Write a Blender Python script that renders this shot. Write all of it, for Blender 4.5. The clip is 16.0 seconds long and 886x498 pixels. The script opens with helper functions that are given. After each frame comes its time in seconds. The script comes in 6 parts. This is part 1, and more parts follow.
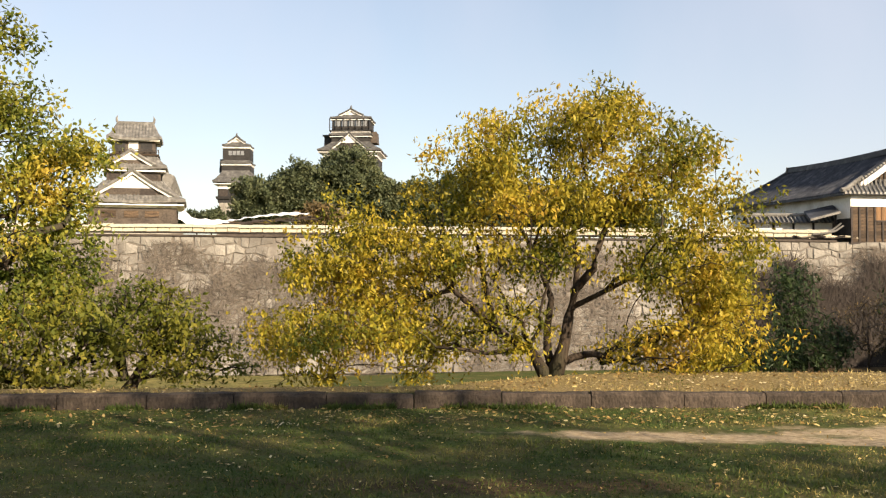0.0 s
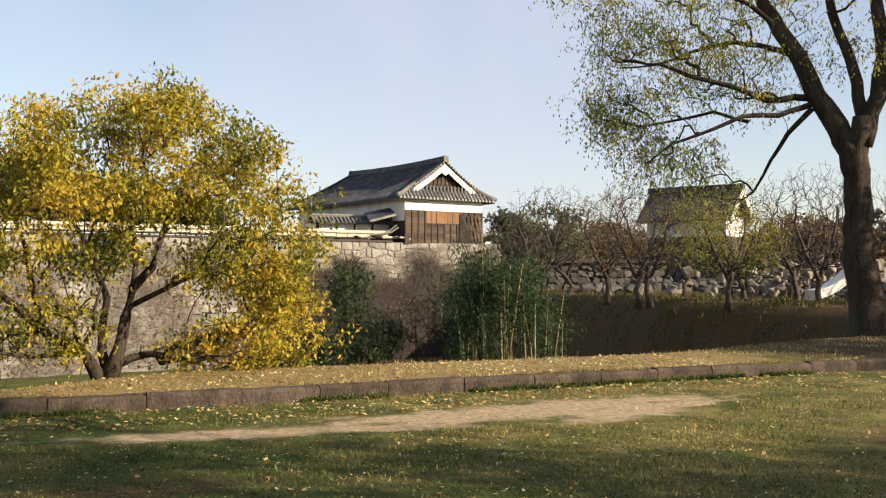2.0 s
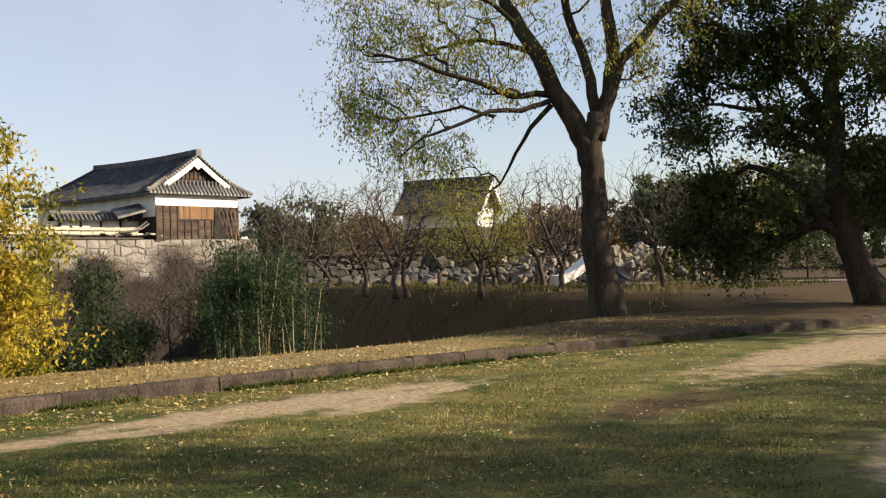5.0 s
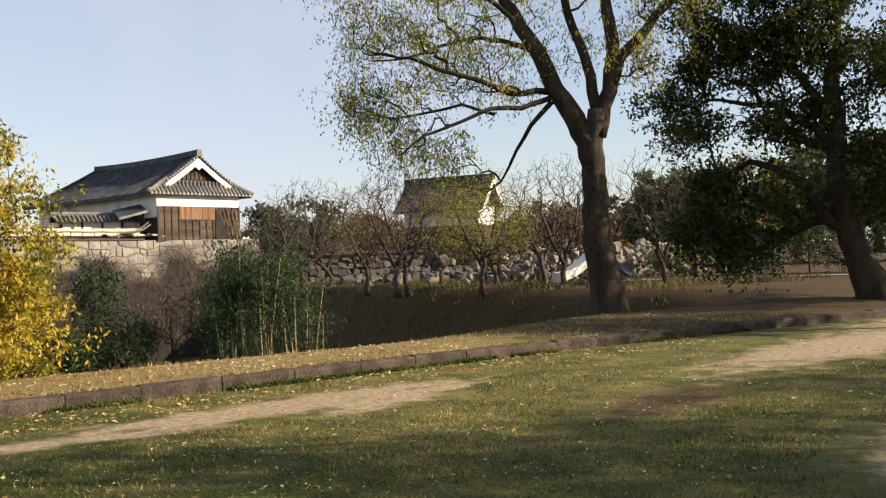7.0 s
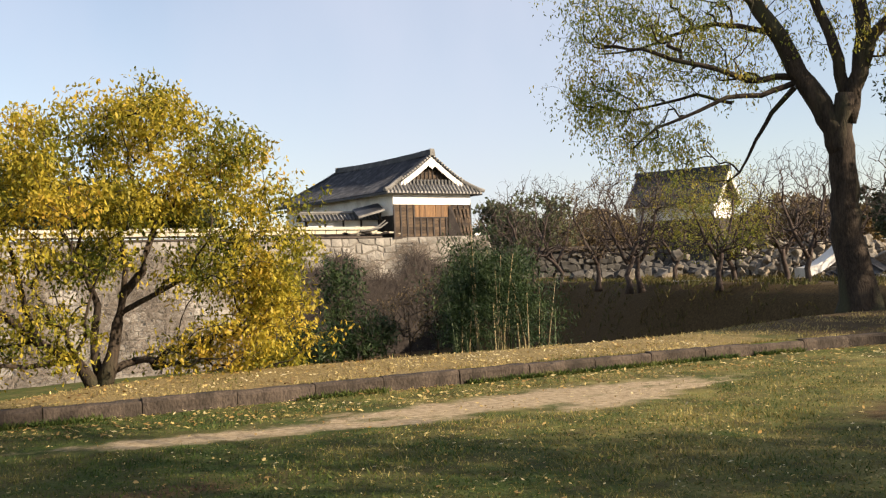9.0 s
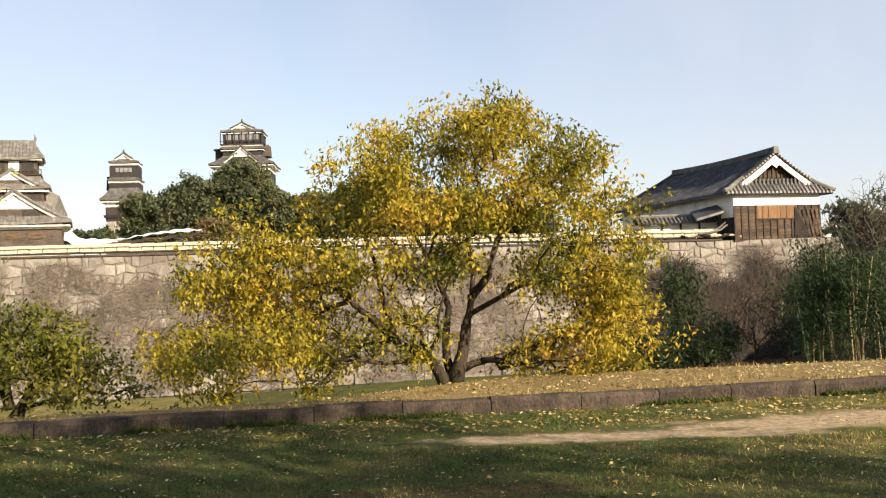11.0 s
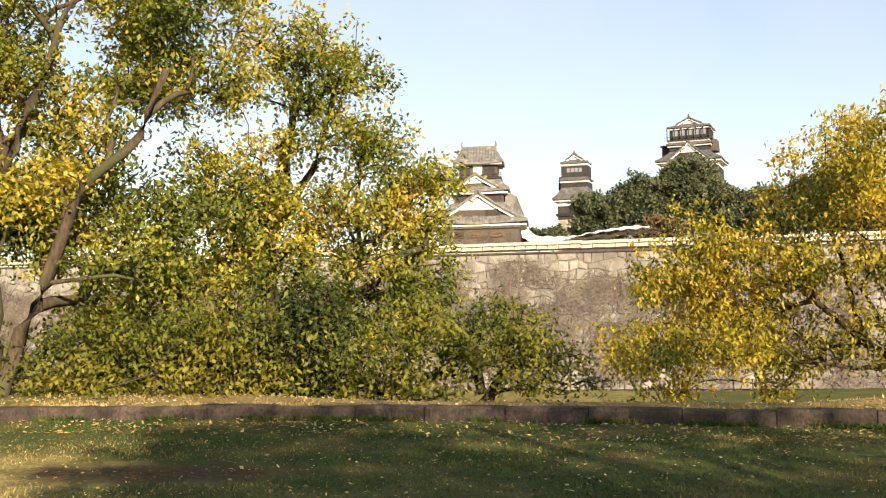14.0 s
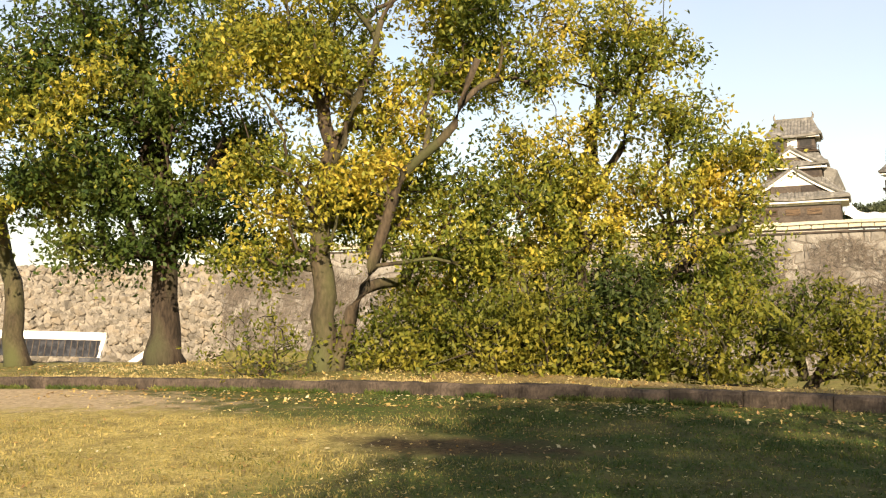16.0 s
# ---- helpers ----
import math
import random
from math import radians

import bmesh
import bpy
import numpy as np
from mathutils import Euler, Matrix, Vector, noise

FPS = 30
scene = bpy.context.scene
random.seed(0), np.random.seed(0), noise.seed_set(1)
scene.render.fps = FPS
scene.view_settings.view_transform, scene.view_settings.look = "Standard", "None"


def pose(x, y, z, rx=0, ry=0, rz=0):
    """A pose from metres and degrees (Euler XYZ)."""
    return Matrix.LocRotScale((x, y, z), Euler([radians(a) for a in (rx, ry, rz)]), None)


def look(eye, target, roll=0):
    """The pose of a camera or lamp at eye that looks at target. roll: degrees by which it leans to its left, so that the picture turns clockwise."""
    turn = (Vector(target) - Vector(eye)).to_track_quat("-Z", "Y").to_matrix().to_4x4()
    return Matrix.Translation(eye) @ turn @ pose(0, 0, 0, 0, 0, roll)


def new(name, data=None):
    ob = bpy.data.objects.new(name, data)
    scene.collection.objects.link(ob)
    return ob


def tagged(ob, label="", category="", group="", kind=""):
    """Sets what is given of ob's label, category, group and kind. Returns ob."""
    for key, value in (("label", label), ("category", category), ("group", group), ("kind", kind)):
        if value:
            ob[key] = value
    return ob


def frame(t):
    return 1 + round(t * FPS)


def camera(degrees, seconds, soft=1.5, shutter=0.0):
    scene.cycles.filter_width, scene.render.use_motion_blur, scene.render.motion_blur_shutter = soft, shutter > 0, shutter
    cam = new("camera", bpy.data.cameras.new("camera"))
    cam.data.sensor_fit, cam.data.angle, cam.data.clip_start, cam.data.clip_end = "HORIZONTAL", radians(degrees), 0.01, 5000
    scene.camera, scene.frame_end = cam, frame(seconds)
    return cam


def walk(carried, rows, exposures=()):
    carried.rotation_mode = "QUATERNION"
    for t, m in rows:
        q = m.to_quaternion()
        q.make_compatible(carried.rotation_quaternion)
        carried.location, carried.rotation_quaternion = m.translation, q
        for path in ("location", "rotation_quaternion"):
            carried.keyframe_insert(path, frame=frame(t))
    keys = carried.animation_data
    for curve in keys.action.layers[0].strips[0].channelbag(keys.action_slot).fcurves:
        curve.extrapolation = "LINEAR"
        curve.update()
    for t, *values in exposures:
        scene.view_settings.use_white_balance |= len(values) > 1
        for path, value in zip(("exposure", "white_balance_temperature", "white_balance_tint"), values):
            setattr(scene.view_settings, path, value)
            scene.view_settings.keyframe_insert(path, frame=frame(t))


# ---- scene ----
# a hand-held pan: the camera swings on an arm's arc about the one who holds it
cam = camera(48.27, 16.0, 1.25)
EYE, ARM = 1.5, 0.27
ROWS = [  # seconds, yaw, pitch, roll
    (0.0, 0.0, 1.5, -0.0),
    (0.5, -7.25, 0.97, -0.11),
    (1.0, -14.32, 1.25, -0.14),
    (1.5, -19.97, 1.64, -0.1),
    (2.0, -24.54, 1.39, -0.07),
    (2.5, -27.88, 1.33, 0.24),
    (3.0, -30.81, 1.3, 0.58),
    (3.5, -34.04, 1.38, 0.95),
    (4.0, -36.66, 1.05, 0.96),
    (4.5, -38.2, 0.86, 1.36),
    (7.0, -38.3, 0.72, 2.07),
    (7.5, -35.07, 0.78, 2.19),
    (8.0, -31.71, 0.8, 2.33),
    (10.5, -11.54, 1.73, 2.14),
    (11.0, -5.86, 1.97, 2.2),
    (11.5, -0.82, 1.91, 1.98),
    (12.0, 2.84, 2.18, 1.52),
    (12.5, 6.87, 2.52, 1.55),
    (13.0, 10.68, 2.67, 1.5),
    (13.5, 15.24, 2.71, 1.43),
    (14.0, 19.59, 2.58, 1.38),
    (14.5, 25.17, 2.43, 1.32),
    (15.0, 30.18, 2.49, 1.11),
    (15.5, 34.51, 2.25, 1.55),
    (16.0, 37.09, 1.97, 1.5),
]
walk(cam, [(t, pose(-ARM * math.sin(radians(yaw)), ARM * math.cos(radians(yaw)), EYE, 90 + pitch, roll, yaw)) for t, yaw, pitch, roll in ROWS],
     [(0.0, 0.78, 7350, 14.0), (0.5, 0.98, 7350, 14.0), (1.0, 0.92, 7300, 14.0), (1.5, 0.86, 7220, 15.0), (2.2, 0.71, 7200, 15.0), (3.5, 0.66, 7050, 15.0), (4.5, 0.64, 7050, 15.0), (7.0, 0.68, 7050, 15.0), (8.0, 0.63, 7050, 15.0), (10.5, 1.0, 7300, 15.0), (11.0, 0.80, 7300, 15.0), (11.5, 0.58, 7300, 15.0), (12.5, 0.62, 7350, 14.0), (13.5, 0.90, 7450, 13.5), (14.5, 1.0, 7500, 13.0), (16.0, 0.94, 7700, 13.0)])

# ---- light: low afternoon sun from behind the right shoulder, clear sky ----
SUN_EL, SUN_AZ = radians(24.0), radians(137.0)  # azimuth from +y, clockwise
world = bpy.data.worlds.new("sky")
scene.world = world
world.use_nodes = True
wn = world.node_tree
sky = wn.nodes.new("ShaderNodeTexSky")
sky.sky_type, sky.sun_disc = "NISHITA", False
sky.sun_elevation, sky.sun_rotation = SUN_EL, SUN_AZ
sky.air_density, sky.dust_density, sky.ozone_density = 1.0, 0.6, 1.3
wn.nodes["Background"].inputs[1].default_value = 0.108
haze = wn.nodes.new("ShaderNodeMix")  # thin veil of high haze over the blue, in faint wisps
haze.data_type = "RGBA"
haze.inputs[7].default_value = (3.85, 4.4, 5.5, 1)
where, streak, wisps, veil = wn.nodes.new("ShaderNodeTexCoord"), wn.nodes.new("ShaderNodeMapping"), wn.nodes.new("ShaderNodeTexNoise"), wn.nodes.new("ShaderNodeMapRange")
streak.inputs["Scale"].default_value = (2.2, 2.2, 0.9)
wisps.inputs["Scale"].default_value, wisps.inputs["Detail"].default_value = 1.6, 5
veil.inputs[1].default_value, veil.inputs[2].default_value, veil.inputs[3].default_value, veil.inputs[4].default_value = 0.42, 0.72, 0.30, 0.66
wn.links.new(where.outputs["Generated"], streak.inputs[0])
wn.links.new(streak.outputs[0], wisps.inputs[0])
wn.links.new(wisps.outputs[0], veil.inputs[0])
wn.links.new(veil.outputs[0], haze.inputs[0])
wn.links.new(sky.outputs[0], haze.inputs[6])
wn.links.new(haze.outputs[2], wn.nodes["Background"].inputs[0])
sun_data = bpy.data.lights.new("sun", "SUN")
sun_data.energy, sun_data.angle, sun_data.color = 6.0, radians(0.6), (1.0, 0.88, 0.70)
sun = new("sun", sun_data)
sun_dir = Vector((math.cos(SUN_EL) * math.sin(SUN_AZ), math.cos(SUN_EL) * math.cos(SUN_AZ), math.sin(SUN_EL)))
sun.matrix_world = look(sun_dir * 60, (0, 0, 0))

# ---- materials ----
rng = np.random.default_rng(7)


def links(m):
    return m.node_tree.nodes, m.node_tree.links


def surface(name, dark, light, scale=4.0, fine=40.0, rough=0.8, bump=0.3, stain=None, stain_scale=1.0, piece=0.0, metal=0.0, stretch=(1, 1, 1), fine_amount=0.5, bump_dist=0.02, stain_range=(0.5, 0.68)):
    """A mottled surface: broad and fine noise between two tones, a stain of a third, relief, and a shift from piece to piece."""
    m = bpy.data.materials.new(name)
    m.use_nodes = True
    n, l = links(m)
    b = n["Principled BSDF"]
    b.inputs["Roughness"].default_value, b.inputs["Metallic"].default_value = rough, metal
    b.inputs["Specular IOR Level"].default_value = 0.3
    co = n.new("ShaderNodeTexCoord")
    mp = n.new("ShaderNodeMapping")
    mp.inputs["Scale"].default_value = stretch
    l.new(co.outputs["Object"], mp.inputs[0])
    broad, small = n.new("ShaderNodeTexNoise"), n.new("ShaderNodeTexNoise")
    for t, s in ((broad, scale), (small, fine)):
        t.inputs["Scale"].default_value, t.inputs["Detail"].default_value = s, 6
        l.new(mp.outputs[0], t.inputs[0])
    mx = n.new("ShaderNodeMix")
    mx.inputs[0].default_value = fine_amount
    l.new(broad.outputs[0], mx.inputs[2])
    l.new(small.outputs[0], mx.inputs[3])
    ramp = n.new("ShaderNodeValToRGB")
    ramp.color_ramp.elements[0].position, ramp.color_ramp.elements[1].position = 0.36, 0.64
    ramp.color_ramp.elements[0].color, ramp.color_ramp.elements[1].color = (*dark, 1), (*light, 1)
    l.new(mx.outputs[0], ramp.inputs[0])
    out = ramp.outputs[0]
    if stain:
        st = n.new("ShaderNodeTexNoise")
        st.inputs["Scale"].default_value, st.inputs["Detail"].default_value = stain_scale, 8
        l.new(mp.outputs[0], st.inputs[0])
        rg = n.new("ShaderNodeMapRange")
        rg.inputs[1].default_value, rg.inputs[2].default_value = stain_range
        l.new(st.outputs[0], rg.inputs[0])
        sm = n.new("ShaderNodeMix")
        sm.data_type = "RGBA"
        sm.inputs[7].default_value = (*stain, 1)
        l.new(rg.outputs[0], sm.inputs[0])
        l.new(out, sm.inputs[6])
        out = sm.outputs[2]
    if piece:
        oi, geo = n.new("ShaderNodeObjectInfo"), n.new("ShaderNodeNewGeometry")
        add = n.new("ShaderNodeMath")
        add.operation = "ADD"
        l.new(oi.outputs["Random"], add.inputs[0])
        l.new(geo.outputs["Random Per Island"], add.inputs[1])
        fr = n.new("ShaderNodeMath")
        fr.operation = "FRACT"
        l.new(add.outputs[0], fr.inputs[0])
        rg = n.new("ShaderNodeMapRange")
        rg.inputs[3].default_value, rg.inputs[4].default_value = 1 - piece, 1 + piece * 0.7
        l.new(fr.outputs[0], rg.inputs[0])
        hs = n.new("ShaderNodeHueSaturation")
        l.new(rg.outputs[0], hs.inputs["Value"])
        l.new(out, hs.inputs["Color"])
        out = hs.outputs[0]
    l.new(out, b.inputs["Base Color"])
    if bump:
        bp = n.new("ShaderNodeBump")
        bp.inputs["Strength"].default_value, bp.inputs["Distance"].default_value = bump, bump_dist
        l.new(mx.outputs[0], bp.inputs["Height"])
        l.new(bp.outputs[0], b.inputs["Normal"])
    return m


def foliage(name, tones, patch=0.9, trans=0.35, rough=0.55):
    """Leaves: each takes one of the tones by chance, shifted in patches through the crown; thin, so that light comes through."""
    m = bpy.data.materials.new(name)
    m.use_nodes = True
    n, l = links(m)
    b = n["Principled BSDF"]
    b.inputs["Roughness"].default_value = rough
    b.inputs["Specular IOR Level"].default_value = 0.25
    geo, co = n.new("ShaderNodeNewGeometry"), n.new("ShaderNodeTexCoord")
    nz = n.new("ShaderNodeTexNoise")
    nz.inputs["Scale"].default_value, nz.inputs["Detail"].default_value = patch, 2
    l.new(co.outputs["Object"], nz.inputs[0])
    mix = n.new("ShaderNodeMix")
    mix.inputs[0].default_value = 0.66
    rg = n.new("ShaderNodeMapRange")
    rg.inputs[1].default_value, rg.inputs[2].default_value = 0.3, 0.7
    l.new(nz.outputs[0], rg.inputs[0])
    l.new(geo.outputs["Random Per Island"], mix.inputs[2])
    l.new(rg.outputs[0], mix.inputs[3])
    ramp = n.new("ShaderNodeValToRGB")
    els = ramp.color_ramp.elements
    while len(els) < len(tones):
        els.new(0.5)
    for i, c in enumerate(tones):
        els[i].position = 0.12 + 0.76 * i / (len(tones) - 1)
        els[i].color = (*c, 1)
    l.new(mix.outputs[0], ramp.inputs[0])
    l.new(ramp.outputs[0], b.inputs["Base Color"])
    tr, ms = n.new("ShaderNodeBsdfTranslucent"), n.new("ShaderNodeMixShader")
    ms.inputs[0].default_value = trans
    l.new(ramp.outputs[0], tr.inputs[0])
    l.new(b.outputs[0], ms.inputs[1])
    l.new(tr.outputs[0], ms.inputs[2])
    l.new(ms.outputs[0], n["Material Output"].inputs[0])
    return m


M_STONE = surface("wall_stone", (0.18, 0.165, 0.14), (0.33, 0.305, 0.26), 1.2, 14, 0.9, 0.5, (0.14, 0.12, 0.10), 0.5, 0.2)
M_JOINT = surface("wall_joint", (0.13, 0.115, 0.095), (0.21, 0.185, 0.155), 1.5, 12, 0.95, 0.4)
M_VINE = surface("dry_vine", (0.085, 0.069, 0.054), (0.21, 0.175, 0.14), 0.8, 9, 0.9, 0.0, None, 1, 0.35)
M_KERB = surface("kerb_stone", (0.022, 0.017, 0.013), (0.098, 0.074, 0.056), 4.0, 38, 0.95, 1.0, (0.024, 0.019, 0.014), 3.0, 0.14, stretch=(1, 1, 0.55), bump_dist=0.03)
M_BARK = surface("bark", (0.014, 0.010, 0.007), (0.062, 0.045, 0.031), 5, 28, 0.95, 1.0, (0.05, 0.052, 0.026), 1.3, stretch=(1, 1, 0.3), bump_dist=0.04)
M_BARK_PALE = surface("bark_pale", (0.020, 0.015, 0.010), (0.095, 0.07, 0.045), 4, 25, 0.95, 1.0, (0.062, 0.066, 0.026), 1.1, stain_range=(0.42, 0.6), stretch=(1, 1, 0.35), bump_dist=0.03)
# darker creeper, with the wall's shadow below the turret put into its colour
M_VINE_SHADED = surface("dark_shaded_vine", (0.026, 0.021, 0.018), (0.075, 0.06, 0.05), 0.8, 9, 0.9, 0.0, None, 1, 0.35)
M_TWIG = surface("bare_twig", (0.032, 0.024, 0.020), (0.095, 0.07, 0.058), 5, 30, 0.9, 0.2)
M_TILE = surface("roof_tile", (0.020, 0.022, 0.027), (0.052, 0.055, 0.064), 3, 22, 0.55, 0.3, (0.085, 0.088, 0.095), 2.0, 0.2)
M_TILE_KEEP = surface("keep_roof_tile", (0.045, 0.044, 0.042), (0.105, 0.102, 0.095), 1.2, 9, 0.7, 0.3, (0.14, 0.135, 0.125), 1.0)
M_TILE_OLD = surface("old_roof_tile", (0.08, 0.077, 0.07), (0.18, 0.172, 0.155), 1.6, 12, 0.7, 0.3, (0.24, 0.23, 0.21), 1.2)
M_TILE_PALE = surface("limed_tile_end", (0.20, 0.19, 0.17), (0.42, 0.40, 0.36), 2, 14, 0.7, 0.2)
M_PLASTER = surface("white_plaster", (0.70, 0.68, 0.63), (0.84, 0.82, 0.77), 0.9, 9, 0.85, 0.15, (0.58, 0.55, 0.49), 0.8)
M_PLASTER_OLD = surface("cream_plaster", (0.44, 0.39, 0.28), (0.66, 0.60, 0.46), 0.8, 9, 0.85, 0.2, (0.40, 0.35, 0.26), 0.7)
M_WOOD = surface("weathered_board", (0.016, 0.011, 0.008), (0.14, 0.092, 0.055), 1.4, 16, 0.8, 0.4, (0.03, 0.022, 0.017), 0.9, 0.55, stretch=(0.5, 0.5, 4))
M_WOOD_NEW = surface("fresh_board", (0.10, 0.052, 0.022), (0.27, 0.145, 0.062), 1.2, 12, 0.7, 0.3, (0.16, 0.09, 0.045), 0.9, 0.15, stretch=(4, 4, 0.4))
M_WOOD_DARK = surface("dark_timber", (0.022, 0.018, 0.016), (0.065, 0.052, 0.044), 2, 18, 0.8, 0.3)
M_BLACK_BOARD = surface("black_lacquered_board", (0.014, 0.013, 0.013), (0.04, 0.038, 0.036), 0.6, 5, 0.7, 0.2)
M_GREY_BOARD = surface("grey_brown_board", (0.045, 0.035, 0.028), (0.11, 0.088, 0.07), 0.7, 5, 0.8, 0.2)
M_GREY_PANE = surface("dull_window", (0.16, 0.17, 0.18), (0.26, 0.27, 0.28), 0.8, 5, 0.4, 0.0)
M_SHEET = surface("white_tarpaulin", (0.78, 0.78, 0.76), (0.86, 0.86, 0.85), 0.6, 4, 0.6, 0.4)
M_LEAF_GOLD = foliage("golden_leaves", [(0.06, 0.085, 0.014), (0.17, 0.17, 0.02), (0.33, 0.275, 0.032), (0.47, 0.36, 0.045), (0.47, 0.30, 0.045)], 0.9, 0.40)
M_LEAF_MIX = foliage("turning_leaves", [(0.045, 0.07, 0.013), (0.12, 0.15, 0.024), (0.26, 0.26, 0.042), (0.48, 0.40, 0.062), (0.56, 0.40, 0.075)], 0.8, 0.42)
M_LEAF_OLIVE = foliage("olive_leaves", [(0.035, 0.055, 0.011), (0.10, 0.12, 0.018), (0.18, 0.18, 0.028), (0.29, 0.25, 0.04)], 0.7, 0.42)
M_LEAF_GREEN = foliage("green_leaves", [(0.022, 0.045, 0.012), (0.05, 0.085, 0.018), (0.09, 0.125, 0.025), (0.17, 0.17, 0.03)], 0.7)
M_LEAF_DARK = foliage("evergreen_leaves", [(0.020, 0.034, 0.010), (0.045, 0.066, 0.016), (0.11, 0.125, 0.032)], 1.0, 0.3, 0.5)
M_LEAF_SPARSE = foliage("thinning_leaves", [(0.11, 0.15, 0.03), (0.22, 0.25, 0.04), (0.38, 0.34, 0.06), (0.38, 0.25, 0.05)], 0.9, 0.5)
M_BAMBOO_LEAF = foliage("bamboo_leaves", [(0.014, 0.030, 0.012), (0.028, 0.052, 0.018), (0.06, 0.085, 0.028)], 1.2, 0.3)
M_CANE_GREEN = surface("green_cane", (0.035, 0.06, 0.022), (0.09, 0.12, 0.045), 2, 20, 0.5, 0.1, None, 1, 0.3)
M_BAMBOO = surface("bamboo_cane", (0.13, 0.105, 0.05), (0.29, 0.22, 0.11), 2, 20, 0.5, 0.1, None, 1, 0.4)
# distant evergreen, its leaf tones lightened to hold the haze of distance
M_PINE_HAZY = foliage("hazy_far_evergreen", [(0.06, 0.076, 0.042), (0.11, 0.132, 0.066), (0.19, 0.20, 0.10)], 0.12, 0.35)
M_RUST_FAR = foliage("far_rusty_leaves", [(0.10, 0.075, 0.04), (0.17, 0.12, 0.055), (0.22, 0.17, 0.075)], 0.2, 0.2)

# ---- mesh tools ----


class Mesh:
    """Gathers vertices and faces of one part."""

    def __init__(self):
        self.v, self.f = [], []

    def add(self, verts, faces):
        o = len(self.v)
        self.v += [tuple(p) for p in verts]
        self.f += [tuple(i + o for i in q) for q in faces]
        return self

    def box(self, x0, x1, y0, y1, z0, z1, taper=0.0):
        t = taper
        return self.add([(x0, y0, z0), (x1, y0, z0), (x1, y1, z0), (x0, y1, z0), (x0 + t, y0 + t, z1), (x1 - t, y0 + t, z1), (x1 - t, y1 - t, z1), (x0 + t, y1 - t, z1)],
                        [(3, 2, 1, 0), (4, 5, 6, 7), (0, 1, 5, 4), (1, 2, 6, 5), (2, 3, 7, 6), (3, 0, 4, 7)])

    def beam(self, a, b, w, h, up=(0, 0, 1)):
        a, b = Vector(a), Vector(b)
        d = (b - a).normalized()
        s = d.cross(Vector(up)).normalized() * w / 2
        u = s.cross(d).normalized() * h / 2
        c = [p + i * s + j * u for p in (a, b) for i, j in ((-1, -1), (1, -1), (1, 1), (-1, 1))]
        return self.add(c, [(0, 1, 2, 3), (7, 6, 5, 4), (0, 4, 5, 1), (1, 5, 6, 2), (2, 6, 7, 3), (3, 7, 4, 0)])

    def tube(self, pts, radii, sides=6, close=True):
        pts = [Vector(p) for p in pts]
        rings = []
        for i, p in enumerate(pts):
            d = (pts[min(i + 1, len(pts) - 1)] - pts[max(i - 1, 0)]).normalized()
            s = d.cross(Vector((0.31, 0.17, 0.93)) if abs(d.z) < 0.9 else Vector((1, 0.1, 0))).normalized()
            t = d.cross(s)
            r = float(radii[i])
            rings.append([p + r * (math.cos(k) * s + math.sin(k) * t) for k in (2 * math.pi * j / sides for j in range(sides))])
        faces = [(i * sides + j, i * sides + (j + 1) % sides, (i + 1) * sides + (j + 1) % sides, (i + 1) * sides + j) for i in range(len(pts) - 1) for j in range(sides)]
        if close:
            faces += [tuple(range(sides))[::-1], tuple((len(pts) - 1) * sides + j for j in range(sides))]
        return self.add([p for r in rings for p in r], faces)

    def weld(self):
        seen, new_v, to = {}, [], []
        for p in self.v:
            key = tuple(round(c, 4) for c in p)
            if key not in seen:
                seen[key] = len(new_v)
                new_v.append(p)
            to.append(seen[key])
        self.v, self.f = new_v, [tuple(to[i] for i in q) for q in self.f]
        return self

    def data(self, name, material, smooth=False):
        me = bpy.data.meshes.new(name)
        me.from_pydata(self.v, [], self.f)
        me.materials.append(material)
        if smooth:
            me.polygons.foreach_set("use_smooth", [True] * len(me.polygons))
        me.update()
        return me


def part(name, mesh, material, parent=None, label="", smooth=False):
    ob = new(name, mesh if isinstance(mesh, bpy.types.Mesh) else mesh.data(name, material, smooth))
    ob.parent = parent
    if label:
        ob["label"] = label
    return ob


def thing(name, m, label, category, group="", kind=""):
    ob = new(name)
    ob.matrix_world = m
    return tagged(ob, label, category, group, kind)


def quads(name, corners, material):
    """A mesh of loose quads from an array of n x 4 x 3."""
    n = len(corners)
    me = bpy.data.meshes.new(name)
    me.vertices.add(4 * n)
    me.vertices.foreach_set("co", corners.reshape(-1).astype(np.float32))
    me.loops.add(4 * n)
    me.loops.foreach_set("vertex_index", np.arange(4 * n, dtype=np.int32))
    me.polygons.add(n)
    me.polygons.foreach_set("loop_start", np.arange(0, 4 * n, 4, dtype=np.int32))
    me.materials.append(material)
    me.update(calc_edges=True)
    return me


def unit(a):
    return a / np.maximum(np.linalg.norm(a, axis=-1, keepdims=True), 1e-9)


def leaf_quads(at, length, width, droop=0.5, spread=1.0):
    """Diamond leaves at the points: a random way with a pull downwards."""
    n = len(at)
    d = rng.normal(size=(n, 3)) * spread
    d[:, 2] -= droop
    d = unit(d)
    s = unit(np.cross(d, np.array((0, 0, 1.0)) + rng.normal(size=(n, 3)) * 0.55))
    ln = length * rng.uniform(0.65, 1.25, (n, 1))
    w = width * rng.uniform(0.7, 1.2, (n, 1))
    nrm = np.cross(d, s)
    mid = at + d * ln * 0.45 + nrm * ln * 0.08
    return np.stack([at, mid + s * w / 2, at + d * ln, mid - s * w / 2], 1)


